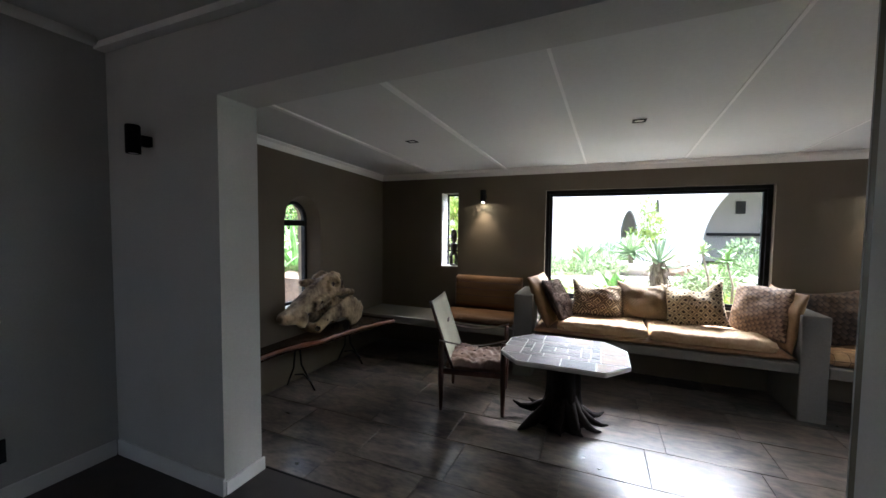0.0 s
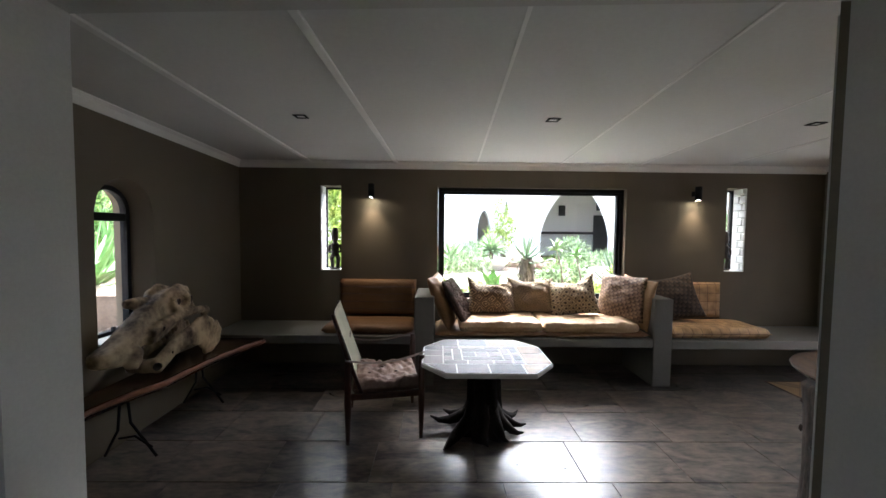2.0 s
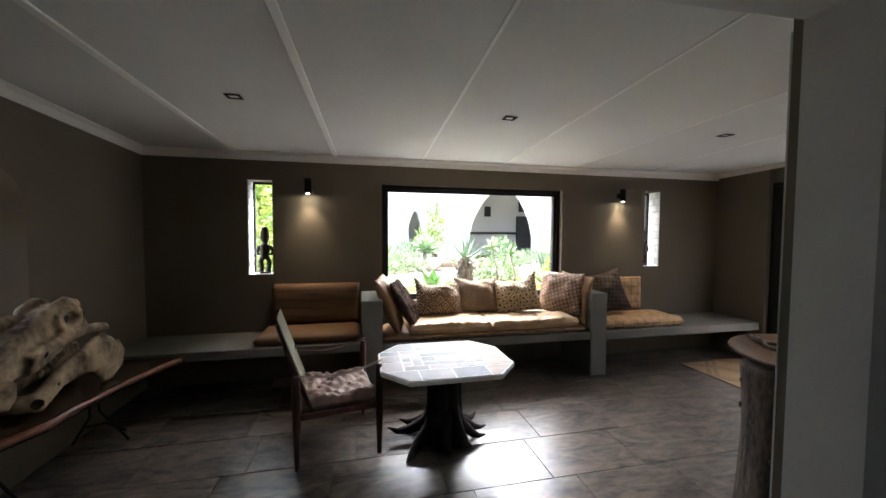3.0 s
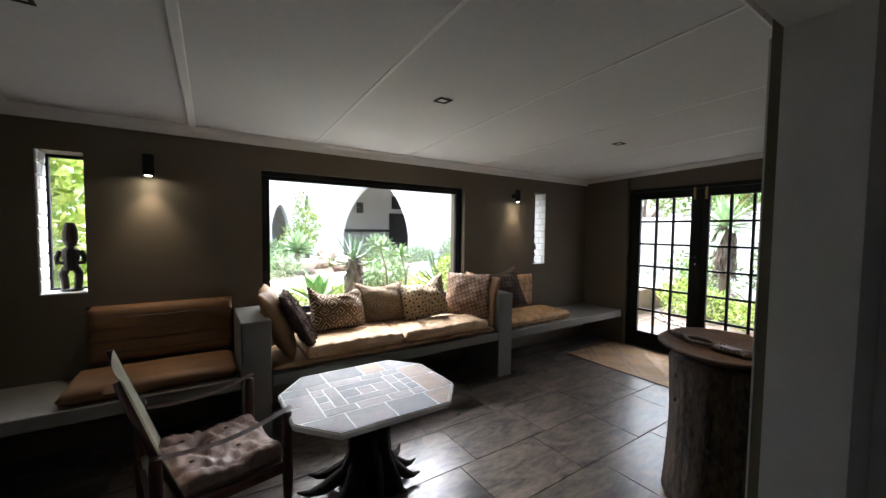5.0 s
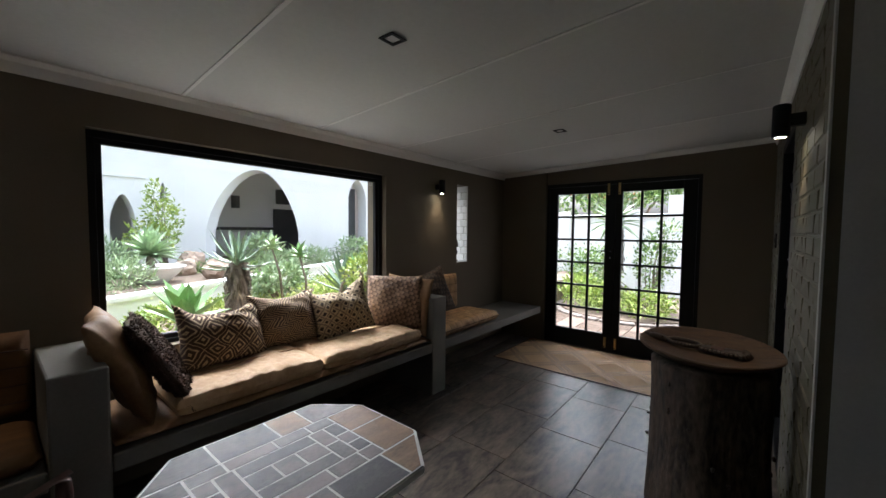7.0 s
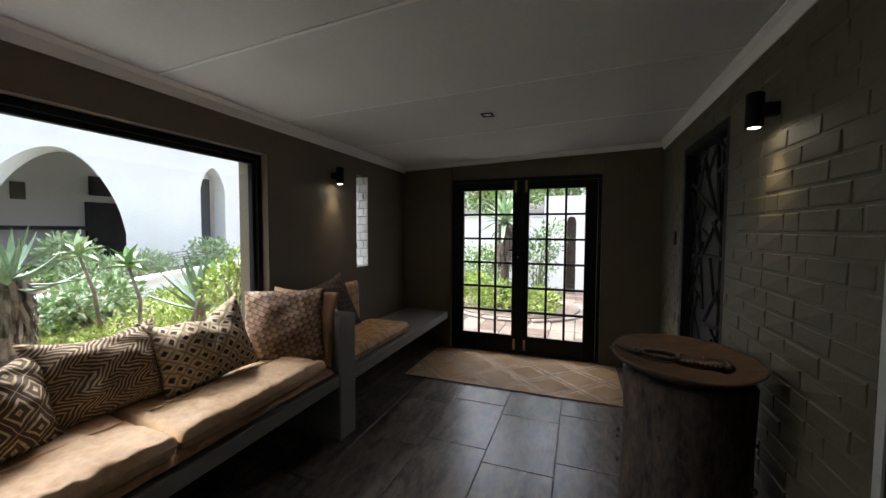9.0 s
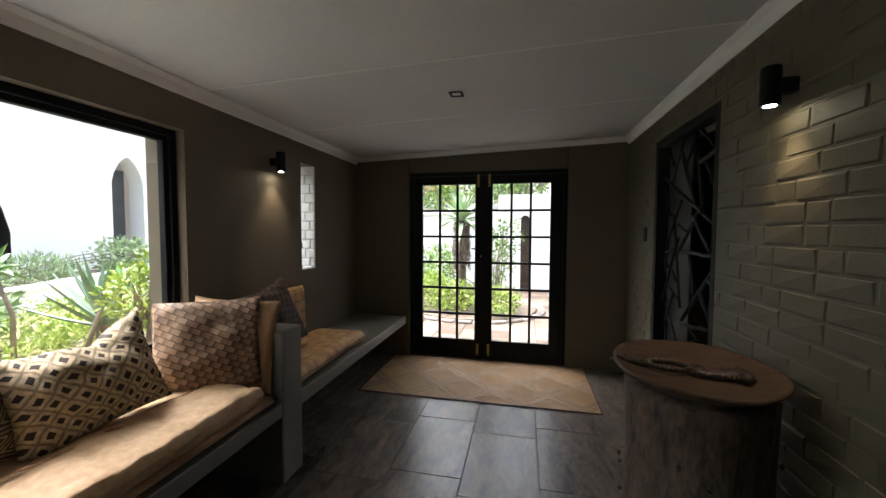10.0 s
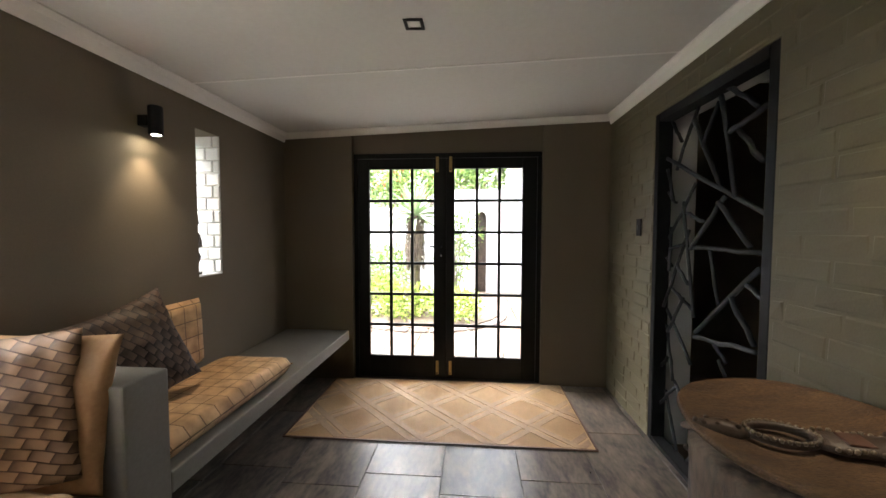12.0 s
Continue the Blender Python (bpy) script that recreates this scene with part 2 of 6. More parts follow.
hide_stripe = surface("brown stripe", (0.21, 0.135, 0.075), (0.36, 0.235, 0.125), 9, 60, 0.7, 0.8, 0.3)
lamp_glow = glow("lamp glow", (1.0, 0.86, 0.62), 14.0)
red_wood = surface("red brown cabinet wood", (0.16, 0.05, 0.022), (0.26, 0.09, 0.04), 3, 40, 0.35, 0.5, 0.1, stretch=(1, 6, 6))
tan_squares = grid_cloth("pieced tan raffia", (0.52, 0.31, 0.14), (0.60, 0.38, 0.19), 0.095, 0.035, 0.7, 0, "XY", 0.0, 1.0)
tan_squares_up = grid_cloth("pieced tan raffia back", (0.50, 0.30, 0.13), (0.58, 0.36, 0.18), 0.095, 0.035, 0.7, 0, "XZ", 0.0, 1.0)
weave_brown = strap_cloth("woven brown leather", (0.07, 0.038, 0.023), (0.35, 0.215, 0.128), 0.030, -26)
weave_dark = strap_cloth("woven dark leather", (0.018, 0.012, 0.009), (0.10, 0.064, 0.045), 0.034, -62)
kuba_rings = kuba_cloth("kuba cloth lozenges", (0.56, 0.41, 0.23), (0.060, 0.034, 0.018), 0.088, "rings")
kuba_zig = kuba_cloth("kuba cloth chevrons", (0.45, 0.32, 0.18), (0.055, 0.034, 0.020), 0.095, "zig", 20)
kuba_dots = kuba_cloth("kuba cloth dots", (0.56, 0.43, 0.26), (0.030, 0.019, 0.013), 0.048, "dots")
# outdoors
render_white = surface("white lime render", (0.80, 0.80, 0.79), (0.87, 0.87, 0.86), 1.5, 40, 0.85, 0.9, 0.2)
dark_paint = surface("dark joinery", (0.03, 0.033, 0.036), (0.05, 0.053, 0.056), 4, 60, 0.5, 0.6, 0.1)
soil = surface("garden soil", (0.09, 0.065, 0.045), (0.20, 0.15, 0.11), 3, 45, 0.9, 0.95, 0.8)
paver = surface("terracotta paver", (0.095, 0.070, 0.054), (0.180, 0.138, 0.110), 4, 60, 0.88, 0.96, 0.3, spec=0.1, rnd=0.5)
kerb_rock = surface("grey kerb stone", (0.12, 0.10, 0.085), (0.22, 0.185, 0.16), 4, 40, 0.8, 0.9, 0.5, rnd=0.3)
rock_mat = surface("sandstone rock", (0.28, 0.20, 0.15), (0.46, 0.36, 0.28), 4, 40, 0.8, 0.9, 0.5, rnd=0.3)
leaf_pale = surface("pale agave leaf", (0.22, 0.33, 0.17), (0.40, 0.50, 0.31), 5, 40, 0.45, 0.6, 0.1, rnd=0.3, island=True)
leaf_aloe = surface("aloe leaf", (0.10, 0.16, 0.10), (0.22, 0.29, 0.20), 5, 40, 0.45, 0.6, 0.1, rnd=0.3, island=True)
leaf_agave = surface("agave leaf", (0.09, 0.20, 0.06), (0.20, 0.33, 0.12), 5, 40, 0.4, 0.55, 0.1, rnd=0.3, island=True)
leaf_bush = surface("bush leaf", (0.07, 0.15, 0.03), (0.25, 0.36, 0.08), 3, 20, 0.5, 0.6, 0.0, rnd=0.6, island=True)
leaf_lime = surface("lime leaf", (0.20, 0.30, 0.05), (0.42, 0.50, 0.12), 3, 20, 0.5, 0.6, 0.0, rnd=0.6, island=True)
leaf_grey = surface("silver green leaf", (0.20, 0.29, 0.14), (0.38, 0.47, 0.27), 3, 20, 0.6, 0.7, 0.0, rnd=0.6, island=True)
leaf_red = surface("red flower", (0.5, 0.06, 0.03), (0.6, 0.14, 0.05), 3, 20, 0.5, 0.6, 0.0)
dead_leaf = surface("dry aloe skirt", (0.07, 0.054, 0.041), (0.19, 0.15, 0.12), 8, 50, 0.85, 0.9, 0.5, rnd=0.4, island=True)
twig = surface("grey twig bark", (0.14, 0.11, 0.09), (0.26, 0.21, 0.17), 8, 60, 0.8, 0.9, 0.3)
clay = surface("terracotta pot", (0.36, 0.17, 0.10), (0.46, 0.24, 0.15), 6, 60, 0.75, 0.85, 0.2)


def clear_glass():
    m, nt, p = nodes_of("window glass")
    p.inputs["Base Color"].default_value = (0.97, 0.98, 0.97, 1)
    p.inputs["Roughness"].default_value = 0.0
    p.inputs["IOR"].default_value = 1.45
    p.inputs["Transmission Weight"].default_value = 1.0
    return m


glass = clear_glass()


# ---- mesh helpers ----
def mesh_ob(name, bm, material, smooth=False):
    me = bpy.data.meshes.new(name)
    bmesh.ops.recalc_face_normals(bm, faces=bm.faces)
    bm.to_mesh(me)
    bm.free()
    me.materials.append(material)
    if smooth:
        me.polygons.foreach_set("use_smooth", [True] * len(me.polygons))
    return new(name, me)


def part(name, bm, material, parent, label="", smooth=False):
    ob = mesh_ob(name, bm, material, smooth)
    ob.parent = parent
    if label:
        tagged(ob, label)
    return ob


def thing(name, label, category, m=None, group="", kind=""):
    ob = new(name)
    ob.empty_display_size = 0.05
    ob.matrix_basis = m if m is not None else Matrix.Identity(4)
    return tagged(ob, label, category, group, kind)


def setting(name, bm, material, label, smooth=False):
    return tagged(mesh_ob(name, bm, material, smooth), label, "", "", "structure")


def box(bm, x0, x1, y0, y1, z0, z1, bevel=0.0, seg=2):
    vs = [bm.verts.new((x, y, z)) for z in (z0, z1) for y in (y0, y1) for x in (x0, x1)]
    fs = [bm.faces.new([vs[i] for i in q]) for q in ((0, 2, 3, 1), (4, 5, 7, 6), (0, 1, 5, 4), (2, 6, 7, 3), (0, 4, 6, 2), (1, 3, 7, 5))]
    if bevel:
        es = {e for f in fs for e in f.edges}
        bmesh.ops.bevel(bm, geom=list(es), offset=bevel, segments=seg, affect="EDGES", profile=0.5)
    return bm


def boxed(x0, x1, y0, y1, z0, z1, bevel=0.0, seg=2):
    return box(bmesh.new(), x0, x1, y0, y1, z0, z1, bevel, seg)


def tube(bm, pts, radii, n=8, caps=True):
    """A round bar through points, with a radius at each."""
    pts = [Vector(p) for p in pts]
    rings = []
    side = None
    for i, p in enumerate(pts):
        d = (pts[min(i + 1, len(pts) - 1)] - pts[max(i - 1, 0)]).normalized()
        if side is None:
            side = d.orthogonal().normalized()
        side = (side - d * side.dot(d)).normalized()
        up = d.cross(side)
        r = radii[i] if isinstance(radii, (list, tuple)) else radii
        rings.append([bm.verts.new(p + r * (math.cos(a) * side + math.sin(a) * up)) for a in [2 * math.pi * k / n for k in range(n)]])
    for a, b in zip(rings, rings[1:]):
        for k in range(n):
            bm.faces.new((a[k], a[(k + 1) % n], b[(k + 1) % n], b[k]))
    if caps:
        bm.faces.new(rings[0][::-1]), bm.faces.new(rings[-1])
    return bm


def lathe(bm, profile, n=32, wob=None):
    """Turns (radius, height) pairs about z."""
    rings = []
    for r, z in profile:
        rings.append([bm.verts.new((r * (wob(k, z) if wob else 1) * math.cos(2 * math.pi * k / n), r * (wob(k, z) if wob else 1) * math.sin(2 * math.pi * k / n), z)) for k in range(n)])
    for a, b in zip(rings, rings[1:]):
        for k in range(n):
            bm.faces.new((a[k], a[(k + 1) % n], b[(k + 1) % n], b[k]))
    bm.faces.new(rings[0][::-1]), bm.faces.new(rings[-1])
    return bm


def prism(bm, poly, z0, z1):
    """An upright prism over a polygon of (x, y)."""
    lo = [bm.verts.new((x, y, z0)) for x, y in poly]
    hi = [bm.verts.new((x, y, z1)) for x, y in poly]
    bm.faces.new(lo[::-1]), bm.faces.new(hi)
    for k in range(len(poly)):
        j = (k + 1) % len(poly)
        bm.faces.new((lo[k], lo[j], hi[j], hi[k]))
    return bm


def swap(bm, order):
    """Renames the axes of a mesh: order "yxz" puts old y into x, and so on."""
    for v in bm.verts:
        old = {"x": v.co.x, "y": v.co.y, "z": v.co.z}
        v.co = [old[c] for c in order]
    return bm


def pierced(u0, u1, v0, v1, w0, w1, holes):
    """A slab over u, v of thickness w0 to w1 with rectangular holes right through it: axes x=u, z=v, y=w."""
    us = sorted({u0, u1, *[h[0] for h in holes], *[h[1] for h in holes]})
    vs = sorted({v0, v1, *[h[2] for h in holes], *[h[3] for h in holes]})
    us, vs = [u for u in us if u0 <= u <= u1], [v for v in vs if v0 <= v <= v1]
    bm, cache = bmesh.new(), {}

    def vert(u, w, v):
        if (u, w, v) not in cache:
            cache[(u, w, v)] = bm.verts.new((u, w, v))
        return cache[(u, w, v)]

    def full(i, j):
        if not (0 <= i < len(us) - 1 and 0 <= j < len(vs) - 1):
            return False
        cu, cv = (us[i] + us[i + 1]) / 2, (vs[j] + vs[j + 1]) / 2
        return not any(h[0] < cu < h[1] and h[2] < cv < h[3] for h in holes)

    for i in range(len(us) - 1):
        for j in range(len(vs) - 1):
            if not full(i, j):
                continue
            a, b, c, d = us[i], us[i + 1], vs[j], vs[j + 1]
            for w in (w0, w1):
                bm.faces.new((vert(a, w, c), vert(b, w, c), vert(b, w, d), vert(a, w, d)))
            if not full(i - 1, j):
                bm.faces.new((vert(a, w0, c), vert(a, w1, c), vert(a, w1, d), vert(a, w0, d)))
            if not full(i + 1, j):
                bm.faces.new((vert(b, w0, c), vert(b, w1, c), vert(b, w1, d), vert(b, w0, d)))
            if not full(i, j - 1):
                bm.faces.new((vert(a, w0, c), vert(b, w0, c), vert(b, w1, c), vert(a, w1, c)))
            if not full(i, j + 1):
                bm.faces.new((vert(a, w0, d), vert(b, w0, d), vert(b, w1, d), vert(a, w1, d)))
    return bm


def arch_fill(bm, u0, u1, spring, top, w0, w1, pointed=False, n=16):
    """Fills the two corners between an arch and the square head of its opening."""
    mid, half = (u0 + u1) / 2, (u1 - u0) / 2
    pts = []
    for k in range(n + 1):
        s = -1 + 2 * k / n
        if pointed:
            rise = (1 - abs(s) ** 1.7) ** 0.75
        else:
            rise = math.sqrt(max(0.0, 1 - s * s))
        pts.append((mid + s * half, spring + rise * (top - spring - 0.002)))
    for a, b in zip(pts, pts[1:]):
        for w in (w0, w1):
            bm.faces.new([bm.verts.new(c) for c in ((a[0], w, a[1]), (b[0], w, b[1]), (b[0], w, top), (a[0], w, top))])
        bm.faces.new([bm.verts.new(c) for c in ((a[0], w0, a[1]), (b[0], w0, b[1]), (b[0], w1, b[1]), (a[0], w1, a[1]))])
    return bm


def sheet(bm, f, nu, nv):
    """A grid of verts f(u, v), u and v from 0 to 1."""
    vs = [[bm.verts.new(f(i / nu, j / nv)) for j in range(nv + 1)] for i in range(nu + 1)]
    for i in range(nu):
        for j in range(nv):
            bm.faces.new((vs[i][j], vs[i + 1][j], vs[i + 1][j + 1], vs[i][j + 1]))
    return vs


def pillow(w, h, t, seed=0, n=18, slump=0.0, pinch=0.10, lump=1.0):
    """A stuffed cushion standing in x, z with its bottom edge at z = 0: pinched sides, drawn-out corners, wrinkles."""
    bm = bmesh.new()
    off = Vector((seed * 3.7, seed * 1.3, seed * 2.1))
    for side in (1, -1):
        def f(u, v, side=side):
            a, b = 2 * u - 1, 2 * v - 1
            e = (1 - a * a) * (1 - b * b)
            fat = max(e, 0.0) ** 0.42
            x = a * w / 2 * (1 - pinch * (1 - b * b))
            z = b * h / 2 * (1 - pinch * (1 - a * a)) + h / 2
            wr = noise.noise(Vector((x * 7, z * 7, side)) + off) * 0.26 * lump + noise.noise(Vector((x * 18, z * 18, side)) + off) * 0.10 * lump
            y = side * t / 2 * fat * (1 + wr)
            # the top sags between its ears, and creases run in from the corners
            z -= slump * (1 - abs(a) ** 1.6) * v * v * (1 + 0.5 * noise.noise(Vector((a * 2.2, seed, 0))))
            y += 0.35 * t * lump * v ** 3 * noise.noise(Vector((a * 1.6, 3.1 * seed, 1.0)))
            y += side * 0.006 * lump * fat * math.sin(9 * (a * a + b * b) + 5 * a * b + seed)
            return Vector((x, y, z))
        sheet(bm, f, n, n)
    bmesh.ops.remove_doubles(bm, verts=bm.verts, dist=0.0008)
    return bm


def seat_cushion(x0, x1, y0, y1, z0, z1, seed=0, puff=0.02, nx=26, ny=14, crown=0.4):
    """A flat stuffed cushion with soft edges and a wrinkled top."""
    bm = bmesh.new()
    off = Vector((seed * 5.1, seed * 2.3, 0))
    zm = (z0 + z1) / 2
    for side in (1, -1):
        def f(u, v, side=side):
            a, b = 2 * u - 1, 2 * v - 1
            ea, eb = max(0.0, 1 - abs(a) ** 16), max(0.0, 1 - abs(b) ** 12)
            fat = (ea * eb) ** 0.3
            x = x0 + (x1 - x0) * u
            y = y0 + (y1 - y0) * v
            wr = noise.noise(Vector((x * 5, y * 5, side * 2)) + off) * puff + noise.noise(Vector((x * 14, y * 11, side)) + off) * puff * 0.4
            wr += puff * 0.45 * noise.noise(Vector((x * 30 + 4 * y, y * 17, side + 4)) + off)
            wr -= puff * 0.45 * max(0.0, 1 - abs(noise.noise(Vector((x * 3.2 + y * 2, y * 4 - x, 7)) + off)) * 9)
            y += 0.35 * puff * noise.noise(Vector((x * 9, side, 3)) + off) * (1 - abs(2 * v - 1) ** 9 if v > 0.5 else 1)
            dome = 1 + crown * (1 - a * a) * (1 - b * b) * 0.5
            z = zm + side * (z1 - z0) / 2 * fat * (dome if side > 0 else 1) + (wr * fat if side > 0 else 0)
            return Vector((x, y, z))
        sheet(bm, f, nx, ny)
    bmesh.ops.remove_doubles(bm, verts=bm.verts, dist=0.0008)
    return bm


def blob(bm, c, r, seed=0, sub=3, rough=0.3, freq=2.0):
    """A lumpy ball, for rocks."""
    made = bmesh.ops.create_icosphere(bm, subdivisions=sub, radius=1.0)["verts"]
    off = Vector((seed * 1.7, seed * 3.1, seed * 0.7))
    for v in made:
        k = 1 + rough * noise.noise(v.co * freq + off) + rough * 0.3 * noise.noise(v.co * freq * 3 + off)
        v.co = Vector((c[0] + v.co.x * r[0] * k, c[1] + v.co.y * r[1] * k, c[2] + v.co.z * r[2] * k))
    return bm


# ---- the shell ----
XW, XE, YN, YS = -2.60, 4.02, 4.755, 1.80  # inner faces of the garden room
STEP = 0.14  # the inner room lies one step higher


def ceil_z(y):
    return 2.285 + (YN - y) * 0.036


# floor of the garden room (tiles are laid at the end)
floor = setting("floor", boxed(XW - 0.3, XE + 0.3, YS - 0.02, YN + 0.3, -0.20, -0.008), grout, "dark grouted bed under slate tiles")

# north wall: one large window and two slits
WIN = (-0.377, 1.755, 0.742, 2.017)
SLIT_L, SLIT_R = (-1.70, -1.467, 1.065, 2.018), (2.905, 3.135, 1.09, 2.04)
wall_north = setting("wall_north", pierced(XW - 0.3, XE + 0.35, -0.2, 2.75, YN, YN + 0.28, [WIN, SLIT_L, SLIT_R]), wall_paint, "taupe painted plaster wall with window openings")
# west wall with the arched window
AY0, AY1, ASILL, ASPR, ATOP = 2.980, 3.490, 0.735, 1.620, 1.875
bm = pierced(YS - 0.26, YN, -0.2, 2.75, XW - 0.26, XW, [(AY0, AY1, ASILL, ATOP)])
arch_fill(bm, AY0, AY1, ASPR, ATOP, XW - 0.26, XW)
wall_west = setting("wall_west", swap(bm, "yxz"), wall_paint, "taupe painted wall with an arched window opening")
# east wall with the double door, set in a shallow recess
DY0, DY1, DTOP = 2.386, 4.114, 2.105
bm = pierced(YS, YN, -0.2, 2.75, XE + 0.055, XE + 0.30, [(DY0, DY1, -0.2, DTOP)])
box(bm, YS, DY0, XE, XE + 0.0545, -0.2, 2.75)
box(bm, DY1, YN, XE, XE + 0.0545, -0.2, 2.75)
wall_east = setting("wall_east", swap(bm, "yxz"), wall_paint, "taupe painted wall round the garden doors")
# south wall between the rooms: the wide opening and the grille's opening
OP0, OP1, OPH = -1.560, 0.972, 2.205
GX0, GX1, GH = 2.235, 3.235, 2.15
YI = 1.545  # its face towards the inner room
bm = pierced(XW - 0.26, XE + 0.3, -0.2, 2.80, YI, YS - 0.022, [(OP0, OP1, -0.2, OPH), (GX0, GX1, -0.2, GH)])
for v in bm.verts:  # the head of the opening rises a little
    if abs(v.co.z - OPH) < 1e-4 and v.co.x > OP1 - 0.01:
        v.co.z += 0.085
wall_south = setting("wall_south", bm, grey_paint, "grey plastered wall with a wide opening")

# ceiling of the garden room: sloping boards with cover strips, one mesh
bm = bmesh.new()
box(bm, XW - 0.2, XE + 0.3, YS - 0.02, YN + 0.2, 0, 0.03)
strips = ((-1.80, -1.87, 0.022, 0.014), (-0.848, -0.955, 0.022, 0.014), (0.057, -0.035, 0.009, 0.0045), (0.990, 0.895, 0.009, 0.0045), (1.880, 1.910, 0.007, 0.0035), (2.830, 2.870, 0.007, 0.0035))
for xn, xs, half, deep in strips:  # each runs from the north wall to the south wall
    before = set(bm.verts)
    box(bm, -half, half, YS - 0.02, YN, -deep, -0.0002, 0.003 if half > 0.01 else 0.0, 1)
    for v in set(bm.verts) - before:
        v.co.x += xn + (xs - xn) * (YN - v.co.y) / (YN - YS)
# strips are coloured whiter than the boards, standing in for their lit edges
for f in bm.faces:
    f.material_index = 1 if max(v.co.z for v in f.verts) < 0.0 else 0
for v in bm.verts:
    v.co.z += ceil_z(v.co.y)
ceiling = setting("ceiling", bm, ceiling_white, "white sloping board ceiling with cover strips")
ceiling.data.materials.append(trim_white)


def cornice(name, p, q, inward, drop):
    """A coved moulding from p to q along the foot of the ceiling."""
    prof = [(0, -drop), (0.008, -drop), (0.012, -drop + 0.012), (0.022, -0.026), (0.042, -0.012), (0.05, -0.008), (0.05, 0.0), (0, 0)]
    bm = bmesh.new()
    ends = []
    for e in (p, q):
        ends.append([bm.verts.new((e[0] + inward[0] * a, e[1] + inward[1] * a, ceil_z(e[1] + inward[1] * a) + b - 0.001)) for a, b in prof])
    for k in range(len(prof)):
        j = (k + 1) % len(prof)
        bm.faces.new((ends[0][k], ends[0][j], ends[1][j], ends[1][k]))
    bm.faces.new(ends[0]), bm.faces.new(ends[1][::-1])
    return setting(name, bm, trim_white, "white coved cornice")


cornice("trim_north", (XW, YN - 0.002), (XE, YN - 0.002), (0, -1), 0.075)
cornice("trim_west", (XW + 0.002, YS), (XW + 0.002, YN), (1, 0), 0.075)
cornice("trim_east", (XE - 0.002, YS), (XE - 0.002, YN), (-1, 0), 0.05)
cornice("trim_south", (XW, YS + 0.016), (XE, YS + 0.016), (0, 1), 0.075)

# the inner room, one step up
IX0, IX1, IY0 = -2.50, 4.0, -2.6
setting("floor_inner", boxed(IX0 - 0.3, IX1 + 0.3, IY0 - 0.2, YI + 0.004, -0.2, STEP), carpet, "dark floor of the inner room")
setting("step", boxed(OP0 + 0.002, OP1 - 0.002, YI + 0.0045, YS + 0.0, -0.2, STEP, 0.004), carpet, "dark step in the wide opening")
setting("step_edge", boxed(OP0 + 0.002, OP1 - 0.002, YS + 0.0005, YS + 0.012, STEP - 0.03, STEP + 0.003, 0.003), black_wood, "dark step nosing")
setting("wall_inner_west", boxed(IX0 - 0.2, IX0, IY0, YI - 0.002, STEP, 2.8), grey_paint, "grey plastered wall of the inner room")
# darker colour than the other inner walls, standing in for the dimness behind the gate
setting("wall_inner_east", boxed(IX1, IX1 + 0.2, IY0, YI - 0.002, STEP, 2.8), wall_paint, "wall behind the gate, coloured dark taupe in place of shade")
setting("wall_inner_south", pierced(IX0 - 0.2, IX1 + 0.2, STEP, 2.8, IY0 - 0.2, IY0, [(-2.1, -1.1, 1.0, 2.25)]), grey_paint, "grey plastered wall of the inner room")
# added partition: stops window light from reaching the room behind the gate
setting("wall_inner_partition", boxed(1.35, 1.47, IY0 + 0.002, YI - 0.003, STEP + 0.001, 2.619), grey_paint, "added grey partition that blocks light from the room behind the gate")
setting("ceiling_inner", boxed(IX0 - 0.2, IX1 + 0.2, IY0 - 0.2, YI - 0.002, 2.62, 2.70), ceiling_white, "white ceiling of the inner room")


def run_board(name, p, q, inward, h, z0, depth=0.016):
    (ax, ay), (bx, by) = p, q
    x0, x1 = min(ax, bx, ax + inward[0] * depth), max(ax, bx, ax + inward[0] * depth)
    y0, y1 = min(ay, by, ay + inward[1] * depth), max(ay, by, ay + inward[1] * depth)
    return setting(name, boxed(x0, x1, y0, y1, z0, z0 + h, 0.004), trim_white, "painted skirting board")


run_board("baseboard_inner_west", (IX0 + 0.002, IY0), (IX0 + 0.002, YI - 0.02), (1, 0), 0.095, STEP)
run_board("baseboard_inner_north", (IX0 + 0.02, YI - 0.002), (OP0 + 0.012, YI - 0.002), (0, -1), 0.095, STEP)
run_board("baseboard_opening", (OP0 + 0.002, YI), (OP0 + 0.002, YS - 0.012), (1, 0), 0.075, STEP + 0.001)
bm = bmesh.new()
for a, b in ((0.0, 0.055), (0.055, 0.03)):
    box(bm, IX0, OP1 + 3, YI - 0.004 - b, YI - 0.004, 2.62 - 0.06 + a * 0.6, 2.62 - 0.03 + a * 0.5)
box(bm, IX0, IX0 + 0.05, IY0, YI - 0.06, 2.57, 2.619, 0.01)
setting("trim_inner", bm, trim_white, "white cornice of the inner room")


# ---- windows and doors ----
def frame_parts(parent, x0, x1, z0, z1, y0, y1, bar, material, name="window_frame"):
    """Four bars, mitre-free, in the plane x, z."""
    part(name, boxed(x0, x1, y0, y1, z1 - bar, z1, 0.004), material, parent)
    part(name, boxed(x0, x1, y0, y1, z0, z0 + bar, 0.004), material, parent)
    part(name, boxed(x0, x0 + bar, y0 + 0.001, y1 - 0.001, z0 + bar, z1 - bar, 0.004), material, parent)
    part(name, boxed(x1 - bar, x1, y0 + 0.001, y1 - 0.001, z0 + bar, z1 - bar, 0.004), material, parent)


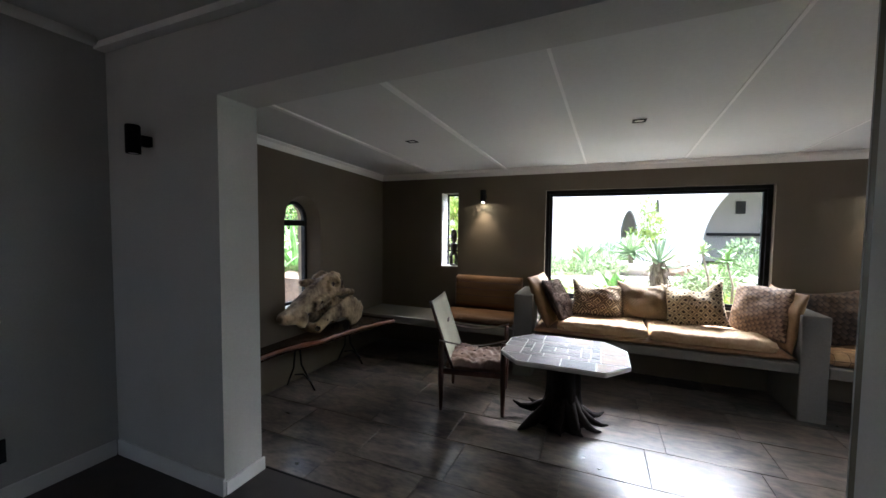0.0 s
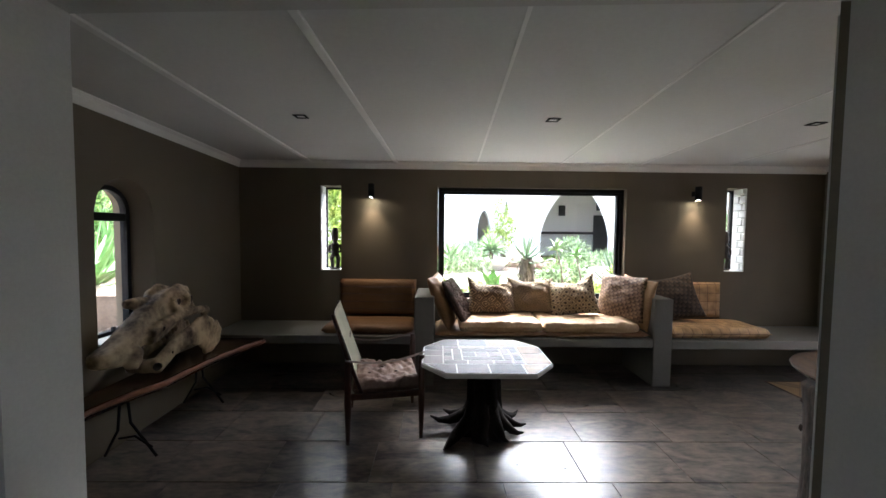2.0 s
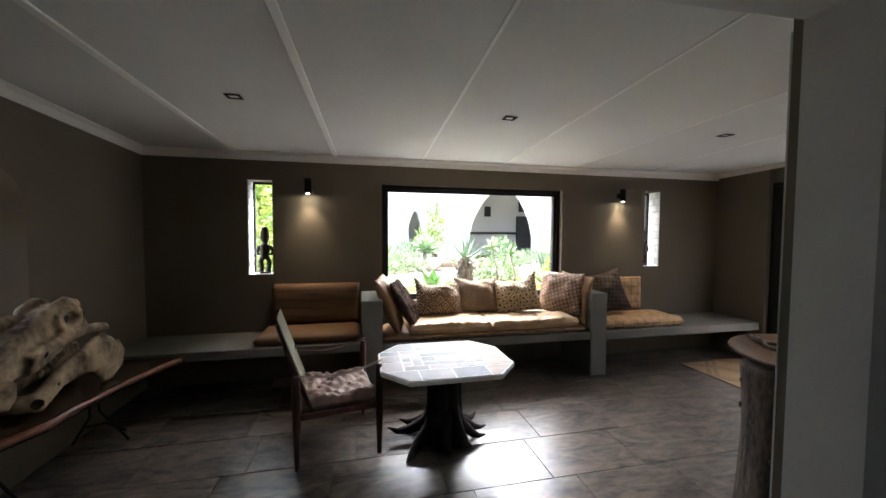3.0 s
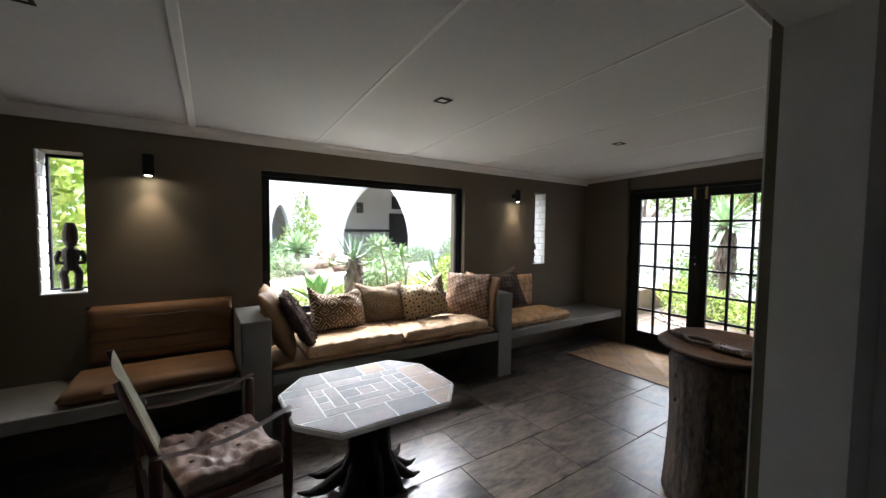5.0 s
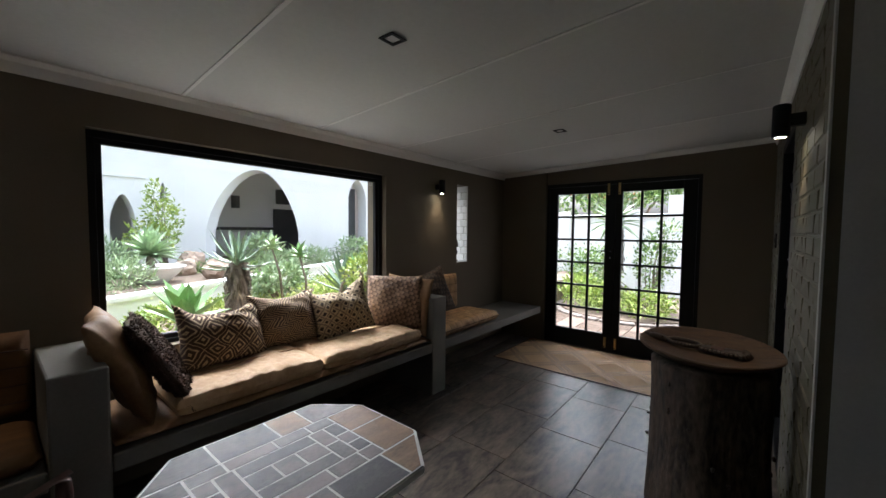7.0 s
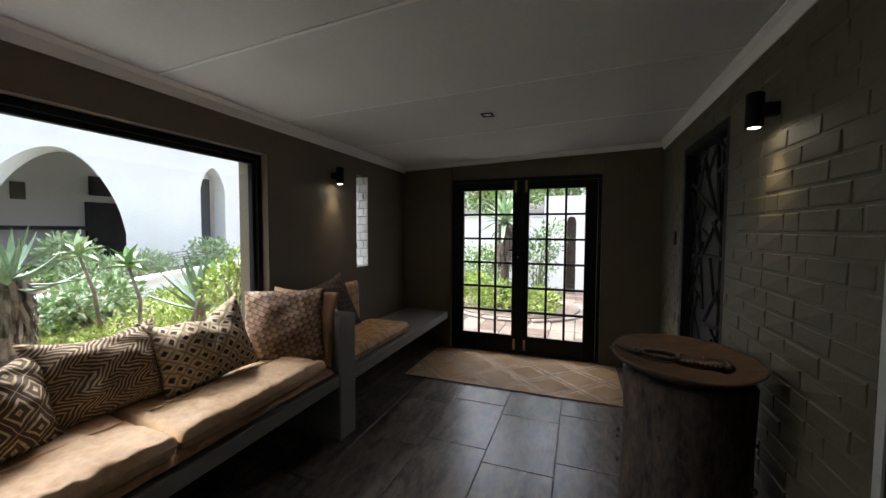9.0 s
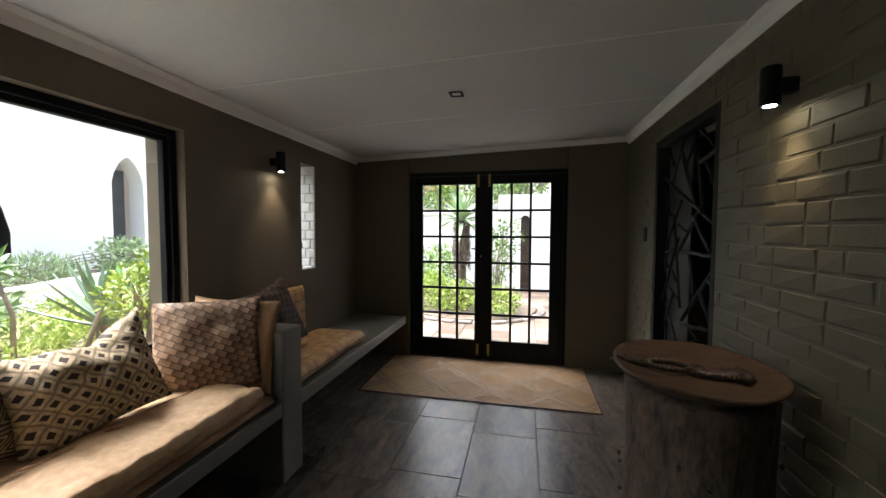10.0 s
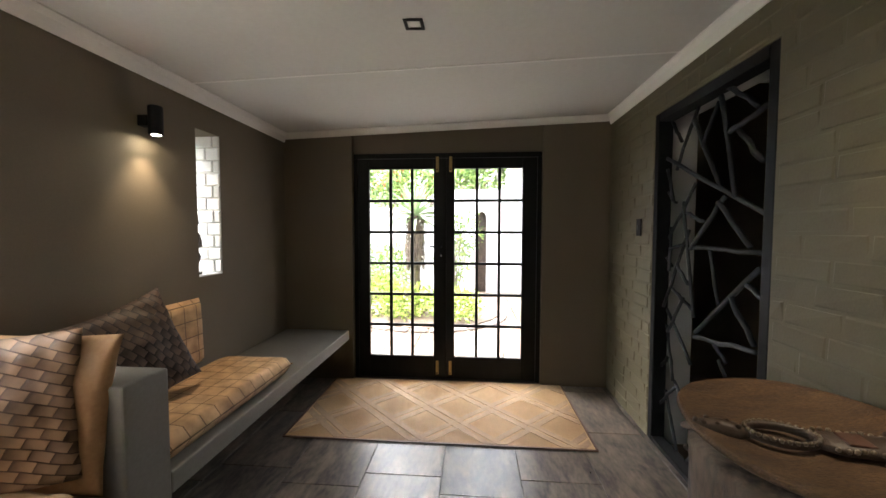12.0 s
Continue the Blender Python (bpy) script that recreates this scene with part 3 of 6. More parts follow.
def pane(parent, x0, x1, z0, z1, y, order=""):
    bm = boxed(x0, x1, y - 0.002, y + 0.002, z0, z1)
    ob = part("pane", swap(bm, order) if order else bm, glass, parent, "clear window glass")
    ob.visible_shadow = False
    return ob


w = thing("window_1", "wide black aluminium window onto the garden", "window", kind="structure")
x0, x1, z0, z1 = WIN
frame_parts(w, x0 + 0.002, x1 - 0.002, z0 + 0.002, z1 - 0.002, YN + 0.055, YN + 0.135, 0.040, black_metal)
frame_parts(w, x0 + 0.042, x1 - 0.042, z0 + 0.042, z1 - 0.042, YN + 0.070, YN + 0.115, 0.030, black_metal, "sash")
pane(w, x0 + 0.070, x1 - 0.070, z0 + 0.070, z1 - 0.070, YN + 0.095)
part("window_sill", boxed(x0 + 0.003, x1 - 0.003, YN - 0.012, YN + 0.054, z0 + 0.001, z0 + 0.016, 0.003), wall_paint, w)

for name, (x0, x1, z0, z1) in (("window_2", SLIT_L), ("window_3", SLIT_R)):
    w = thing(name, "tall narrow slit window in a deep reveal", "window", kind="structure")
    frame_parts(w, x0 + 0.002, x1 - 0.002, z0 + 0.002, z1 - 0.002, YN + 0.195, YN + 0.235, 0.020, black_metal)
    pane(w, x0 + 0.018, x1 - 0.018, z0 + 0.018, z1 - 0.018, YN + 0.215)
    part("window_sill", boxed(x0 + 0.003, x1 - 0.003, YN + 0.002, YN + 0.19, z0 + 0.001, z0 + 0.010, 0.002), white_brick, w)

# never in view: an assumed window, added so daylight reaches the grey plaster
w = thing("window_5", "unseen black framed window added to light the inner room", "window", kind="structure")
frame_parts(w, -2.098, -1.102, 1.002, 2.248, IY0 - 0.12, IY0 - 0.06, 0.05, black_metal)
pane(w, -2.055, -1.145, 1.045, 2.205, IY0 - 0.09)

# arched window: black frame with a transom, set deep in the wall
w = thing("window_4", "arched black framed window with a transom", "window", kind="structure")
fx0, fx1 = XW - 0.18, XW - 0.13
aym, ahalf, aspr = 3.236, 0.186, 1.640


def arch_ring(r_out, r_in, base, spring, d0, d1):
    bm = bmesh.new()
    def line(r):
        pts = [(aym - r, base)] + [(aym - r * math.cos(a), spring + r * math.sin(a)) for a in [math.pi * k / 20 for k in range(21)]] + [(aym + r, base)]
        return pts
    o, i = line(r_out), line(r_in)
    for k in range(len(o) - 1):
        quad = [(d, p) for d in (d0, d1) for p in (o[k], o[k + 1], i[k + 1], i[k])]
        vs = [bm.verts.new((d, p[0], p[1])) for d, p in quad]
        for q in ((0, 1, 2, 3), (4, 5, 6, 7), (0, 1, 5, 4), (2, 3, 7, 6), (1, 2, 6, 5), (0, 3, 7, 4)):
            bm.faces.new([vs[j] for j in q])
    bmesh.ops.remove_doubles(bm, verts=bm.verts, dist=0.0001)
    return bm


part("window_frame", arch_ring(ahalf, ahalf - 0.034, ASILL + 0.003, aspr, fx0, fx1), black_metal, w)
bm = bmesh.new()  # plaster lining that widens towards the room
rings = []
for d, r, sp in ((XW - 0.002, 0.2535, ASPR), (XW - 0.128, ahalf + 0.002, aspr), (XW - 0.258, ahalf + 0.002, aspr), (XW - 0.258, 0.2535, ASPR)):
    line = [(aym - r, ASILL + 0.002)] + [(aym - r * math.cos(a), sp + r * math.sin(a)) for a in [math.pi * k / 28 for k in range(29)]] + [(aym + r, ASILL + 0.002)]
    rings.append([bm.verts.new((d, y, z)) for y, z in line])
for a, b in zip(rings, rings[1:] + rings[:1]):
    for k in range(len(a) - 1):
        bm.faces.new((a[k], a[k + 1], b[k + 1], b[k]))
part("reveal", bm, wall_paint, w, "taupe plastered splayed reveal")
part("transom", boxed(fx0 + 0.001, fx1 - 0.001, aym - ahalf + 0.035, aym + ahalf - 0.035, 1.570, 1.630, 0.004), black_metal, w)
part("bottom_rail", boxed(fx0 + 0.001, fx1 - 0.001, aym - ahalf + 0.035, aym + ahalf - 0.035, ASILL + 0.003, ASILL + 0.04, 0.004), black_metal, w)
part("latch", boxed(fx1 - 0.001, fx1 + 0.02, aym - 0.012, aym + 0.012, ASILL + 0.036, ASILL + 0.07, 0.004), black_metal, w)
bm = bmesh.new()
r = ahalf - 0.028
poly = [(aym - r, ASILL + 0.03)] + [(aym - r * math.cos(a), aspr + r * math.sin(a)) for a in [math.pi * k / 20 for k in range(21)]] + [(aym + r, ASILL + 0.03)]
prism(bm, poly, XW - 0.157, XW - 0.153)
g = part("pane", swap(bm, "zxy"), glass, w, "clear window glass")
g.visible_shadow = False
part("window_sill", boxed(XW - 0.129, XW + 0.006, AY0 + 0.003, AY1 - 0.003, ASILL + 0.001, ASILL + 0.014, 0.003), trim_white, w)

# glazed double door
DX0, DX1 = XE + 0.058, XE + 0.105


def door_leaf(name, y0, y1, handed):
    d = thing(name, "black glazed garden door with eighteen small panes", "door", kind="structure")
    gy0, gy1, gz0, gz1 = (3.364, 3.968, 0.218, 1.962) if handed else (2.558, 3.172, 0.218, 1.962)
    z0, z1 = 0.012, 2.055
    part("stile", boxed(DX0, DX1, y0, gy0, z0, z1, 0.004), black_wood, d)
    part("stile", boxed(DX0, DX1, gy1, y1, z0, z1, 0.004), black_wood, d)
    part("top_rail", boxed(DX0 + 0.001, DX1 - 0.001, gy0, gy1, gz1, z1, 0.003), black_wood, d)
    part("bottom_rail", boxed(DX0 + 0.001, DX1 - 0.001, gy0, gy1, z0, gz0, 0.003), black_wood, d)
    bw = 0.026
    cw, ch = (gy1 - gy0) / 3, (gz1 - gz0) / 6
    for k in (1, 2):
        part("glazing_bar", boxed(DX0 + 0.006, DX1 - 0.006, gy0 + k * cw - bw / 2, gy0 + k * cw + bw / 2, gz0, gz1, 0.004), black_wood, d)
    for k in range(1, 6):
        part("glazing_bar", boxed(DX0 + 0.008, DX1 - 0.008, gy0, gy1, gz0 + k * ch - bw / 2, gz0 + k * ch + bw / 2, 0.003), black_wood, d)
    for i in range(3):
        for j in range(6):
            pane(d, gy0 + i * cw + 0.005, gy0 + (i + 1) * cw - 0.005, gz0 + j * ch + 0.005, gz0 + (j + 1) * ch - 0.005, (DX0 + DX1) / 2, "yxz")
    # brass bolts on the meeting stile
    by = gy0 - 0.035 if handed else gy1 + 0.035
    for z, h in ((1.93, 0.14), (0.05, 0.13)):
        b = part("bolt", boxed(DX0 - 0.008, DX0 - 0.0005, by - 0.013, by + 0.013, z, z + h, 0.002), brass, d, "brass barrel bolt")
        part("rod", tube(bmesh.new(), [(DX0 - 0.014, by, z + 0.008), (DX0 - 0.014, by, z + h - 0.008)], 0.005), brass, b)
        part("knob", tube(bmesh.new(), [(DX0 - 0.014, by, z + 0.02), (DX0 - 0.034, by, z + 0.02)], 0.006), black_metal, b)
    if handed:
        h = part("handle", boxed(DX0 - 0.008, DX0 - 0.0005, y0 + 0.03, y0 + 0.06, 1.12, 1.30, 0.003), black_metal, d)
        part("lever", tube(bmesh.new(), [(DX0 - 0.006, y0 + 0.045, 1.245), (DX0 - 0.045, y0 + 0.045, 1.245), (DX0 - 0.045, y0 + 0.15, 1.25)], 0.008), black_metal, h)
        part("keyhole", boxed(DX0 - 0.010, DX0 - 0.0085, y0 + 0.040, y0 + 0.050, 1.155, 1.175), steel, h)
    return d


door_leaf("door_1", 3.248, DY1 - 0.042, True)
door_leaf("door_2", DY0 + 0.042, 3.2475, False)
df = thing("door_frame", "black painted door frame", "door frame", kind="structure")
part("jamb", boxed(DX0 - 0.004, DX1 + 0.03, DY0 + 0.002, DY0 + 0.040, -0.008, 2.058, 0.003), black_wood, df)
part("jamb", boxed(DX0 - 0.004, DX1 + 0.03, DY1 - 0.040, DY1 - 0.002, -0.008, 2.058, 0.003), black_wood, df)
part("head", boxed(DX0 - 0.004, DX1 + 0.03, DY0 + 0.002, DY1 - 0.002, 2.058, DTOP - 0.002, 0.003), black_wood, df)
part("threshold", boxed(DX0 - 0.01, DX1 + 0.03, DY0 + 0.041, DY1 - 0.041, -0.008, 0.010, 0.002), black_wood, df)

# ---- built-in seating of cement ----
FY = 4.15


def bench_slab(name, x0, x1, z1, thick, label, m=cement):
    t = thing(name, label, "bench")
    part("slab", boxed(x0, x1, FY, YN - 0.002, z1 - thick, z1, 0.008), m, t)
    return t


bench_slab("cement_bench", XW + 0.003, -0.602, 0.492, 0.085, "grey cement bench slab along the wall")
bench_slab("cement_bench", -0.404, 1.762, 0.472, 0.085, "grey cement sofa slab under the wide window")
bench_slab("cement_bench", 1.952, XE - 0.003, 0.465, 0.09, "grey cement bench slab running to the doors")
for x0, x1 in ((-0.60, -0.406), (1.764, 1.95)):
    t = thing("cement_pillar", "square grey cement arm pillar of the bench", "pillar", group="bench pillars")
    part("shaft", boxed(x0, x1, FY - 0.004, YN - 0.003, -0.004, 0.875, 0.010), cement, t)

# ---- cushions ----
t = thing("seat_mat", "thin woven raffia mat over the sofa slab", "mat")
part("mat", seat_cushion(-0.395, 1.755, FY + 0.005, YN - 0.02, 0.472, 0.535, 9, 0.006, 40, 10, 0.0), leather_tan, t, smooth=True)
t = thing("seat_cushion", "sun-faded tan leather seat cushion with creases", "cushion", group="sofa seat cushions")
part("cover", seat_cushion(-0.16, 0.668, FY + 0.004, YN - 0.10, 0.526, 0.640, 1, 0.017, 72, 44, 0.07), leather_pale, t, smooth=True)
part("seam", tube(bmesh.new(), [(-0.10 + 0.74 * k / 12, FY + 0.30 + 0.006 * math.sin(k * 2.1), 0.643 + 0.003 * math.sin(k)) for k in range(13)], 0.004, 6), leather_tan, t)
t = thing("seat_cushion", "sun-faded tan leather seat cushion with creases", "cushion", group="sofa seat cushions")
part("cover", seat_cushion(0.676, 1.63, FY + 0.004, YN - 0.10, 0.526, 0.636, 2, 0.017, 72, 44, 0.07), leather_pale, t, smooth=True)
part("seam", tube(bmesh.new(), [(0.74 + 0.82 * k / 12, FY + 0.30 + 0.006 * math.sin(k * 1.7), 0.639 + 0.003 * math.sin(k)) for k in range(13)], 0.004, 6), leather_tan, t)

t = thing("seat_cushion", "orange-brown raffia seat cushion on the bench", "cushion")
part("cover", seat_cushion(-1.52, -0.61, FY + 0.03, YN - 0.10, 0.492, 0.578, 4, 0.006, 30, 14, 0.05), raffia, t, smooth=True)
t = thing("back_cushion", "orange-brown raffia back cushion with cross seams", "cushion")
bm = seat_cushion(-1.47, -0.61, 0.0, 0.40, -0.045, 0.045, 5, 0.005, 30, 12, 0.05)
for v in bm.verts:
    v.co = Vector((v.co.x, YN - 0.052 - v.co.z - 0.02 * (0.4 - v.co.y), 0.578 + v.co.y))
bc = part("cover", bm, raffia, t, smooth=True)
for z in (0.655, 0.735, 0.82, 0.90):
    part("seam", tube(bmesh.new(), [(-1.45 + 0.83 * k / 10, YN - 0.113 - 0.02 * (0.978 - z), z + 0.004 * math.sin(k)) for k in range(11)], 0.0035, 6), strap_leather, t)

t = thing("seat_cushion", "pieced tan raffia seat cushion with ribbed side", "cushion")
part("cover", seat_cushion(1.965, 2.99, FY + 0.03, YN - 0.10, 0.466, 0.572, 6, 0.004, 34, 14, 0.03), tan_squares, t, smooth=True)
t = thing("back_cushion", "pieced tan raffia back cushion against the wall", "cushion")
bm = seat_cushion(2.10, 2.83, 0.0, 0.40, -0.04, 0.04, 7, 0.004, 24, 12, 0.05)
for v in bm.verts:
    v.co = Vector((v.co.x, YN - 0.05 - v.co.z - 0.03 * (0.4 - v.co.y), 0.574 + v.co.y))
part("cover", bm, tan_squares_up, t, smooth=True)


def throw_pillow(label, w, h, t, m, material, seed, slump=0.0, group="sofa pillows", fringe=None, pinch=0.10):
    p = thing("throw_pillow", label, "pillow", m, group)
    part("cover", pillow(w, h, t, seed, 36, slump, pinch), material, p, smooth=True)
    if fringe is not None:
        bm = bmesh.new()
        for k in range(26):
            z = h * (0.04 + 0.92 * k / 25)
            e = 0.5 * w * (1 - 0.06 * (1 - (2 * z / h - 1) ** 2))
            for s in (-1, 1):
                tube(bm, [(s * e * 0.98, 0, z), (s * (e + 0.012), random.uniform(-0.006, 0.006), z - 0.008), (s * (e + 0.018), random.uniform(-0.01, 0.01), z - 0.026)], [0.004, 0.003, 0.001], 4)
        tagged(part("fringe", bm, fringe, p), kind="stuff")
        # shaggy pile all over, too fine to count
        hair, core, rng = bmesh.new(), pillow(w, h, t, seed, 44, slump, pinch), random.Random(seed)
        core.normal_update()
        for v in core.verts:
            for k in range(1):
                out = Vector((v.co.x * 0.3, v.co.y * 6, (v.co.z - h / 2) * 0.3)).normalized()
                d = (out * 0.55 + Vector((rng.uniform(-0.5, 0.5), rng.uniform(-0.3, 0.3), rng.uniform(-1.0, 0.1)))).normalized()
                s = d.cross(Vector((rng.uniform(-1, 1), rng.uniform(-1, 1), rng.uniform(-1, 1)))).normalized() * 0.0035
                q = v.co + Vector((rng.uniform(-0.006, 0.006), 0, rng.uniform(-0.006, 0.006)))
                ln = rng.uniform(0.004, 0.010)
                a, b, c = q + s, q - s, q + d * ln * 0.6 + out * 0.003
                tip = q + d * ln - Vector((0, 0, 0.008))
                va = [hair.verts.new(x) for x in (a, b, c - s * 0.7, c + s * 0.7, tip)]
                hair.faces.new(va[:4]), hair.faces.new((va[3], va[2], va[4]))
        core.free()
        tagged(part("shag", hair, fringe, p), kind="stuff")
    return p


throw_pillow("plain tan leather pillow leaning on the cement arm", 0.48, 0.57, 0.17, pose(-0.215, 4.43, 0.530, -21, 0, 82), brown_hide, 1, pinch=0.04)
throw_pillow("dark brown shaggy pillow leaning on a tan one", 0.49, 0.54, 0.11, pose(-0.02, 4.40, 0.545, -30, 2, 75), fur_dark, 2, fringe=fur_dark, pinch=0.04)
throw_pillow("kuba cloth pillow with lozenge pattern and folded top", 0.56, 0.42, 0.21, pose(0.22, 4.52, 0.620, -24, 4, 8), kuba_rings, 3, 0.07)
throw_pillow("kuba cloth pillow with chevron pattern", 0.52, 0.41, 0.18, pose(0.66, 4.60, 0.618, -16, 0, -2), kuba_zig, 4, 0.03)
throw_pillow("kuba cloth pillow with dark dots", 0.53, 0.46, 0.20, pose(1.12, 4.50, 0.620, -18, -8, -8), kuba_dots, 5, 0.08)
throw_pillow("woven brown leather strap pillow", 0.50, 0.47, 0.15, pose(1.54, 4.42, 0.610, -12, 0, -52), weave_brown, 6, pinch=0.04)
throw_pillow("tan woven leather pillow behind a brown one", 0.50, 0.52, 0.12, pose(1.685, 4.44, 0.540, -6, 3, -80), leather_tan, 7, pinch=0.05)
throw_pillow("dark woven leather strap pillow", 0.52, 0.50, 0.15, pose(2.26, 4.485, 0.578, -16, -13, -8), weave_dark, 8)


# ---- stone-topped table on a tree root ----
TZ = 0.598
table = thing("coffee_table", "octagonal stone mosaic table on a dark tree-root base", "table", pose(-0.018, 3.300, 0, 0, 0, 0))
HX, HY, CX, CY = 0.465, 0.388, 0.165, 0.20
octa = [(-HX, -HY + CY), (-HX + CX, -HY), (HX - CX, -HY), (HX, -HY + CY), (HX, HY - CY), (HX - CX, HY), (-HX + CX, HY), (-HX, HY - CY)]


def clip_poly(poly, window):
    """The part of a convex polygon that lies inside a convex window, both counter-clockwise."""
    out = list(poly)
    for (ax, ay), (bx, by) in zip(window, window[1:] + window[:1]):
        src, out = out, []
        for p, q in zip(src, src[1:] + src[:1]):
            sp = (bx - ax) * (p[1] - ay) - (by - ay) * (p[0] - ax)
            sq = (bx - ax) * (q[1] - ay) - (by - ay) * (q[0] - ax)
            if sp >= 0:
                out.append(p)
            if (sp > 0 > sq) or (sp < 0 < sq):
                k = sp / (sp - sq)
                out.append((p[0] + (q[0] - p[0]) * k, p[1] + (q[1] - p[1]) * k))
        if len(out) < 3:
            return []
    return out


bm = prism(bmesh.new(), octa, TZ - 0.034, TZ - 0.0003)
bmesh.ops.bevel(bm, geom=[e for e in bm.edges], offset=0.006, segments=2, affect="EDGES")
top = part("tabletop", bm, table_grout, table, "pale cement slab with a rounded rim")
inner = [(x * 0.972, y * 0.967) for x, y in octa]
pieces = []
TAN = (24, 29, 33, 34)  # the few tan stones among the grey ones


def course(x0, x1, y0, y1, cuts, along):
    """A strip of stones with cuts at the given fractions."""
    marks = [0, *cuts, 1]
    for a, b in zip(marks, marks[1:]):
        if along == "x":
            pieces.append((x0 + (x1 - x0) * a, x0 + (x1 - x0) * b, y0, y1))
        else:
            pieces.append((x0, x1, y0 + (y1 - y0) * a, y0 + (y1 - y0) * b))


course(-0.17, 0.13, -0.05, 0.055, (0.35, 0.66), "x")
course(-0.24, -0.17, -0.125, 0.13, (), "y"), course(0.13, 0.20, -0.125, 0.13, (0.5,), "y")
course(-0.17, 0.13, 0.055, 0.13, (), "x"), course(-0.17, 0.13, -0.125, -0.05, (), "x")
course(-0.31, 0.27, 0.13, 0.205, (0.22, 0.55, 0.8), "x"), course(-0.31, 0.27, -0.205, -0.125, (0.3, 0.62, 0.86), "x")
course(-0.31, -0.24, -0.125, 0.13, (0.33, 0.66), "y"), course(0.20, 0.27, -0.125, 0.13, (0.3, 0.62), "y")
course(-0.46, 0.46, 0.205, 0.385, (0.3, 0.56, 0.72), "x"), course(-0.46, 0.46, -0.385, -0.205, (0.26, 0.5, 0.76), "x")
course(-0.46, -0.31, -0.205, 0.205, (0.42, 0.75), "y"), course(0.27, 0.46, -0.205, 0.205, (0.55,), "y")
for i, (x0, x1, y0, y1) in enumerate(pieces):
    g = 0.0052
    poly = clip_poly([(x0 + g, y0 + g), (x1 - g, y0 + g), (x1 - g, y1 - g), (x0 + g, y1 - g)], inner)
    if poly:
        part("stone", prism(bmesh.new(), poly, TZ - 0.006, TZ + random.uniform(0.0003, 0.0008)), tan_stone if i in TAN else table_stone, top)

# the root base: a fluted trunk with spreading roots
bm = bmesh.new()
lathe(bm, [(0.165, 0.005), (0.155, 0.06), (0.132, 0.15), (0.116, 0.28), (0.112, 0.42), (0.128, 0.562)], 48, lambda k, z: 1 + 0.13 * math.sin(k * 6 * 2 * math.pi / 48 + z * 3) + 0.06 * math.sin(k * 11 * 2 * math.pi / 48 + z * 5))
part("trunk", bm, dark_bark, table, "dark fluted tree trunk", smooth=True)
for a, l, lift, r in ((215, 0.30, 0.0, 0.075), (172, 0.30, 0.10, 0.06), (140, 0.26, 0.06, 0.055), (70, 0.24, 0.10, 0.05), (28, 0.27, 0.05, 0.05), (2, 0.24, 0.02, 0.045), (262, 0.12, 0.0, 0.06), (305, 0.13, 0.0, 0.06), (335, 0.20, 0.03, 0.05)):
    c, s = math.cos(radians(a)), math.sin(radians(a))
    pts = [(c * 0.07, s * 0.07, 0.24), (c * 0.13, s * 0.13, 0.13), (c * (0.14 + l * 0.4), s * (0.14 + l * 0.4), 0.055 + lift * 0.2), (c * (0.10 + l * 0.8) - s * 0.02, s * (0.10 + l * 0.8) + c * 0.02, 0.028 + lift * 0.5), (c * (0.1 + l) - s * 0.04, s * (0.1 + l) + c * 0.04, 0.016 + lift)]
    part("root", tube(bmesh.new(), pts, [r * 0.9, r * 0.8, r * 0.55, r * 0.32, 0.005], 10), dark_bark, table, smooth=True)

# ---- safari chair ----
chair = thing("safari_chair", "hardwood safari chair with brown leather seat and canvas back", "chair", pose(-0.795, 3.455, 0, 0, 0, 10.5))
W2, D2 = 0.285, 0.262


def leg(x, y, top, foot_x=0.0):
    prof = [(0.0, 0.012), (0.04, 0.013), (0.30, 0.021), (0.36, 0.019), (0.40, 0.019), (top - 0.05, 0.019), (top, 0.016)]
    return tube(bmesh.new(), [(x + foot_x * (1 - z / top), y, z) for z, r in prof], [r * 1.25 for z, r in prof], 12)


for y in (-W2, W2):
    part("leg", leg(D2, y, 0.615), chair_wood, chair, smooth=True)
    part("leg", leg(-D2, y, 0.60, 0.0), chair_wood, chair, smooth=True)
    part("side_rail", boxed(-D2, D2, y - 0.014, y + 0.014, 0.318, 0.362, 0.006), chair_wood, chair)
    bm = bmesh.new()
    def strap(u, v, y=y):
        x = -D2 - 0.02 + (2 * D2 + 0.04) * u
        return Vector((x, y + (v - 0.5) * 0.042, 0.605 + 0.035 * u * u - 0.035 * math.sin(math.pi * u)))
    sheet(bm, strap, 16, 2)
    bmesh.ops.solidify(bm, geom=bm.faces, thickness=0.012)
    part("arm_strap", bm, strap_leather, chair, "brown leather arm strap", smooth=True)
part("front_rail", boxed(D2 - 0.012, D2 + 0.012, -W2, W2, 0.30, 0.335, 0.005), chair_wood, chair)
part("back_rail", boxed(-D2 - 0.012, -D2 + 0.012, -W2, W2, 0.30, 0.335, 0.005), chair_wood, chair)
bm = bmesh.new()
def sling(u, v):
    x, y = -D2 + 2 * D2 * u, (v - 0.5) * 2 * (W2 - 0.012)
    return Vector((x, y, 0.36 - 0.045 * math.sin(math.pi * v) - 0.01 * math.sin(math.pi * u)))
sheet(bm, sling, 10, 10)
bmesh.ops.solidify(bm, geom=bm.faces, thickness=0.004)
part("seat_sling", bm, canvas, chair, "cream canvas seat sling", smooth=True)
cush = part("seat_cushion", seat_cushion(-D2 + 0.03, D2 + 0.0, -W2 + 0.03, W2 - 0.03, 0.335, 0.425, 3, 0.042, 36, 34, 0.35), chair_leather, chair, "worn puckered brown leather cushion", smooth=True)
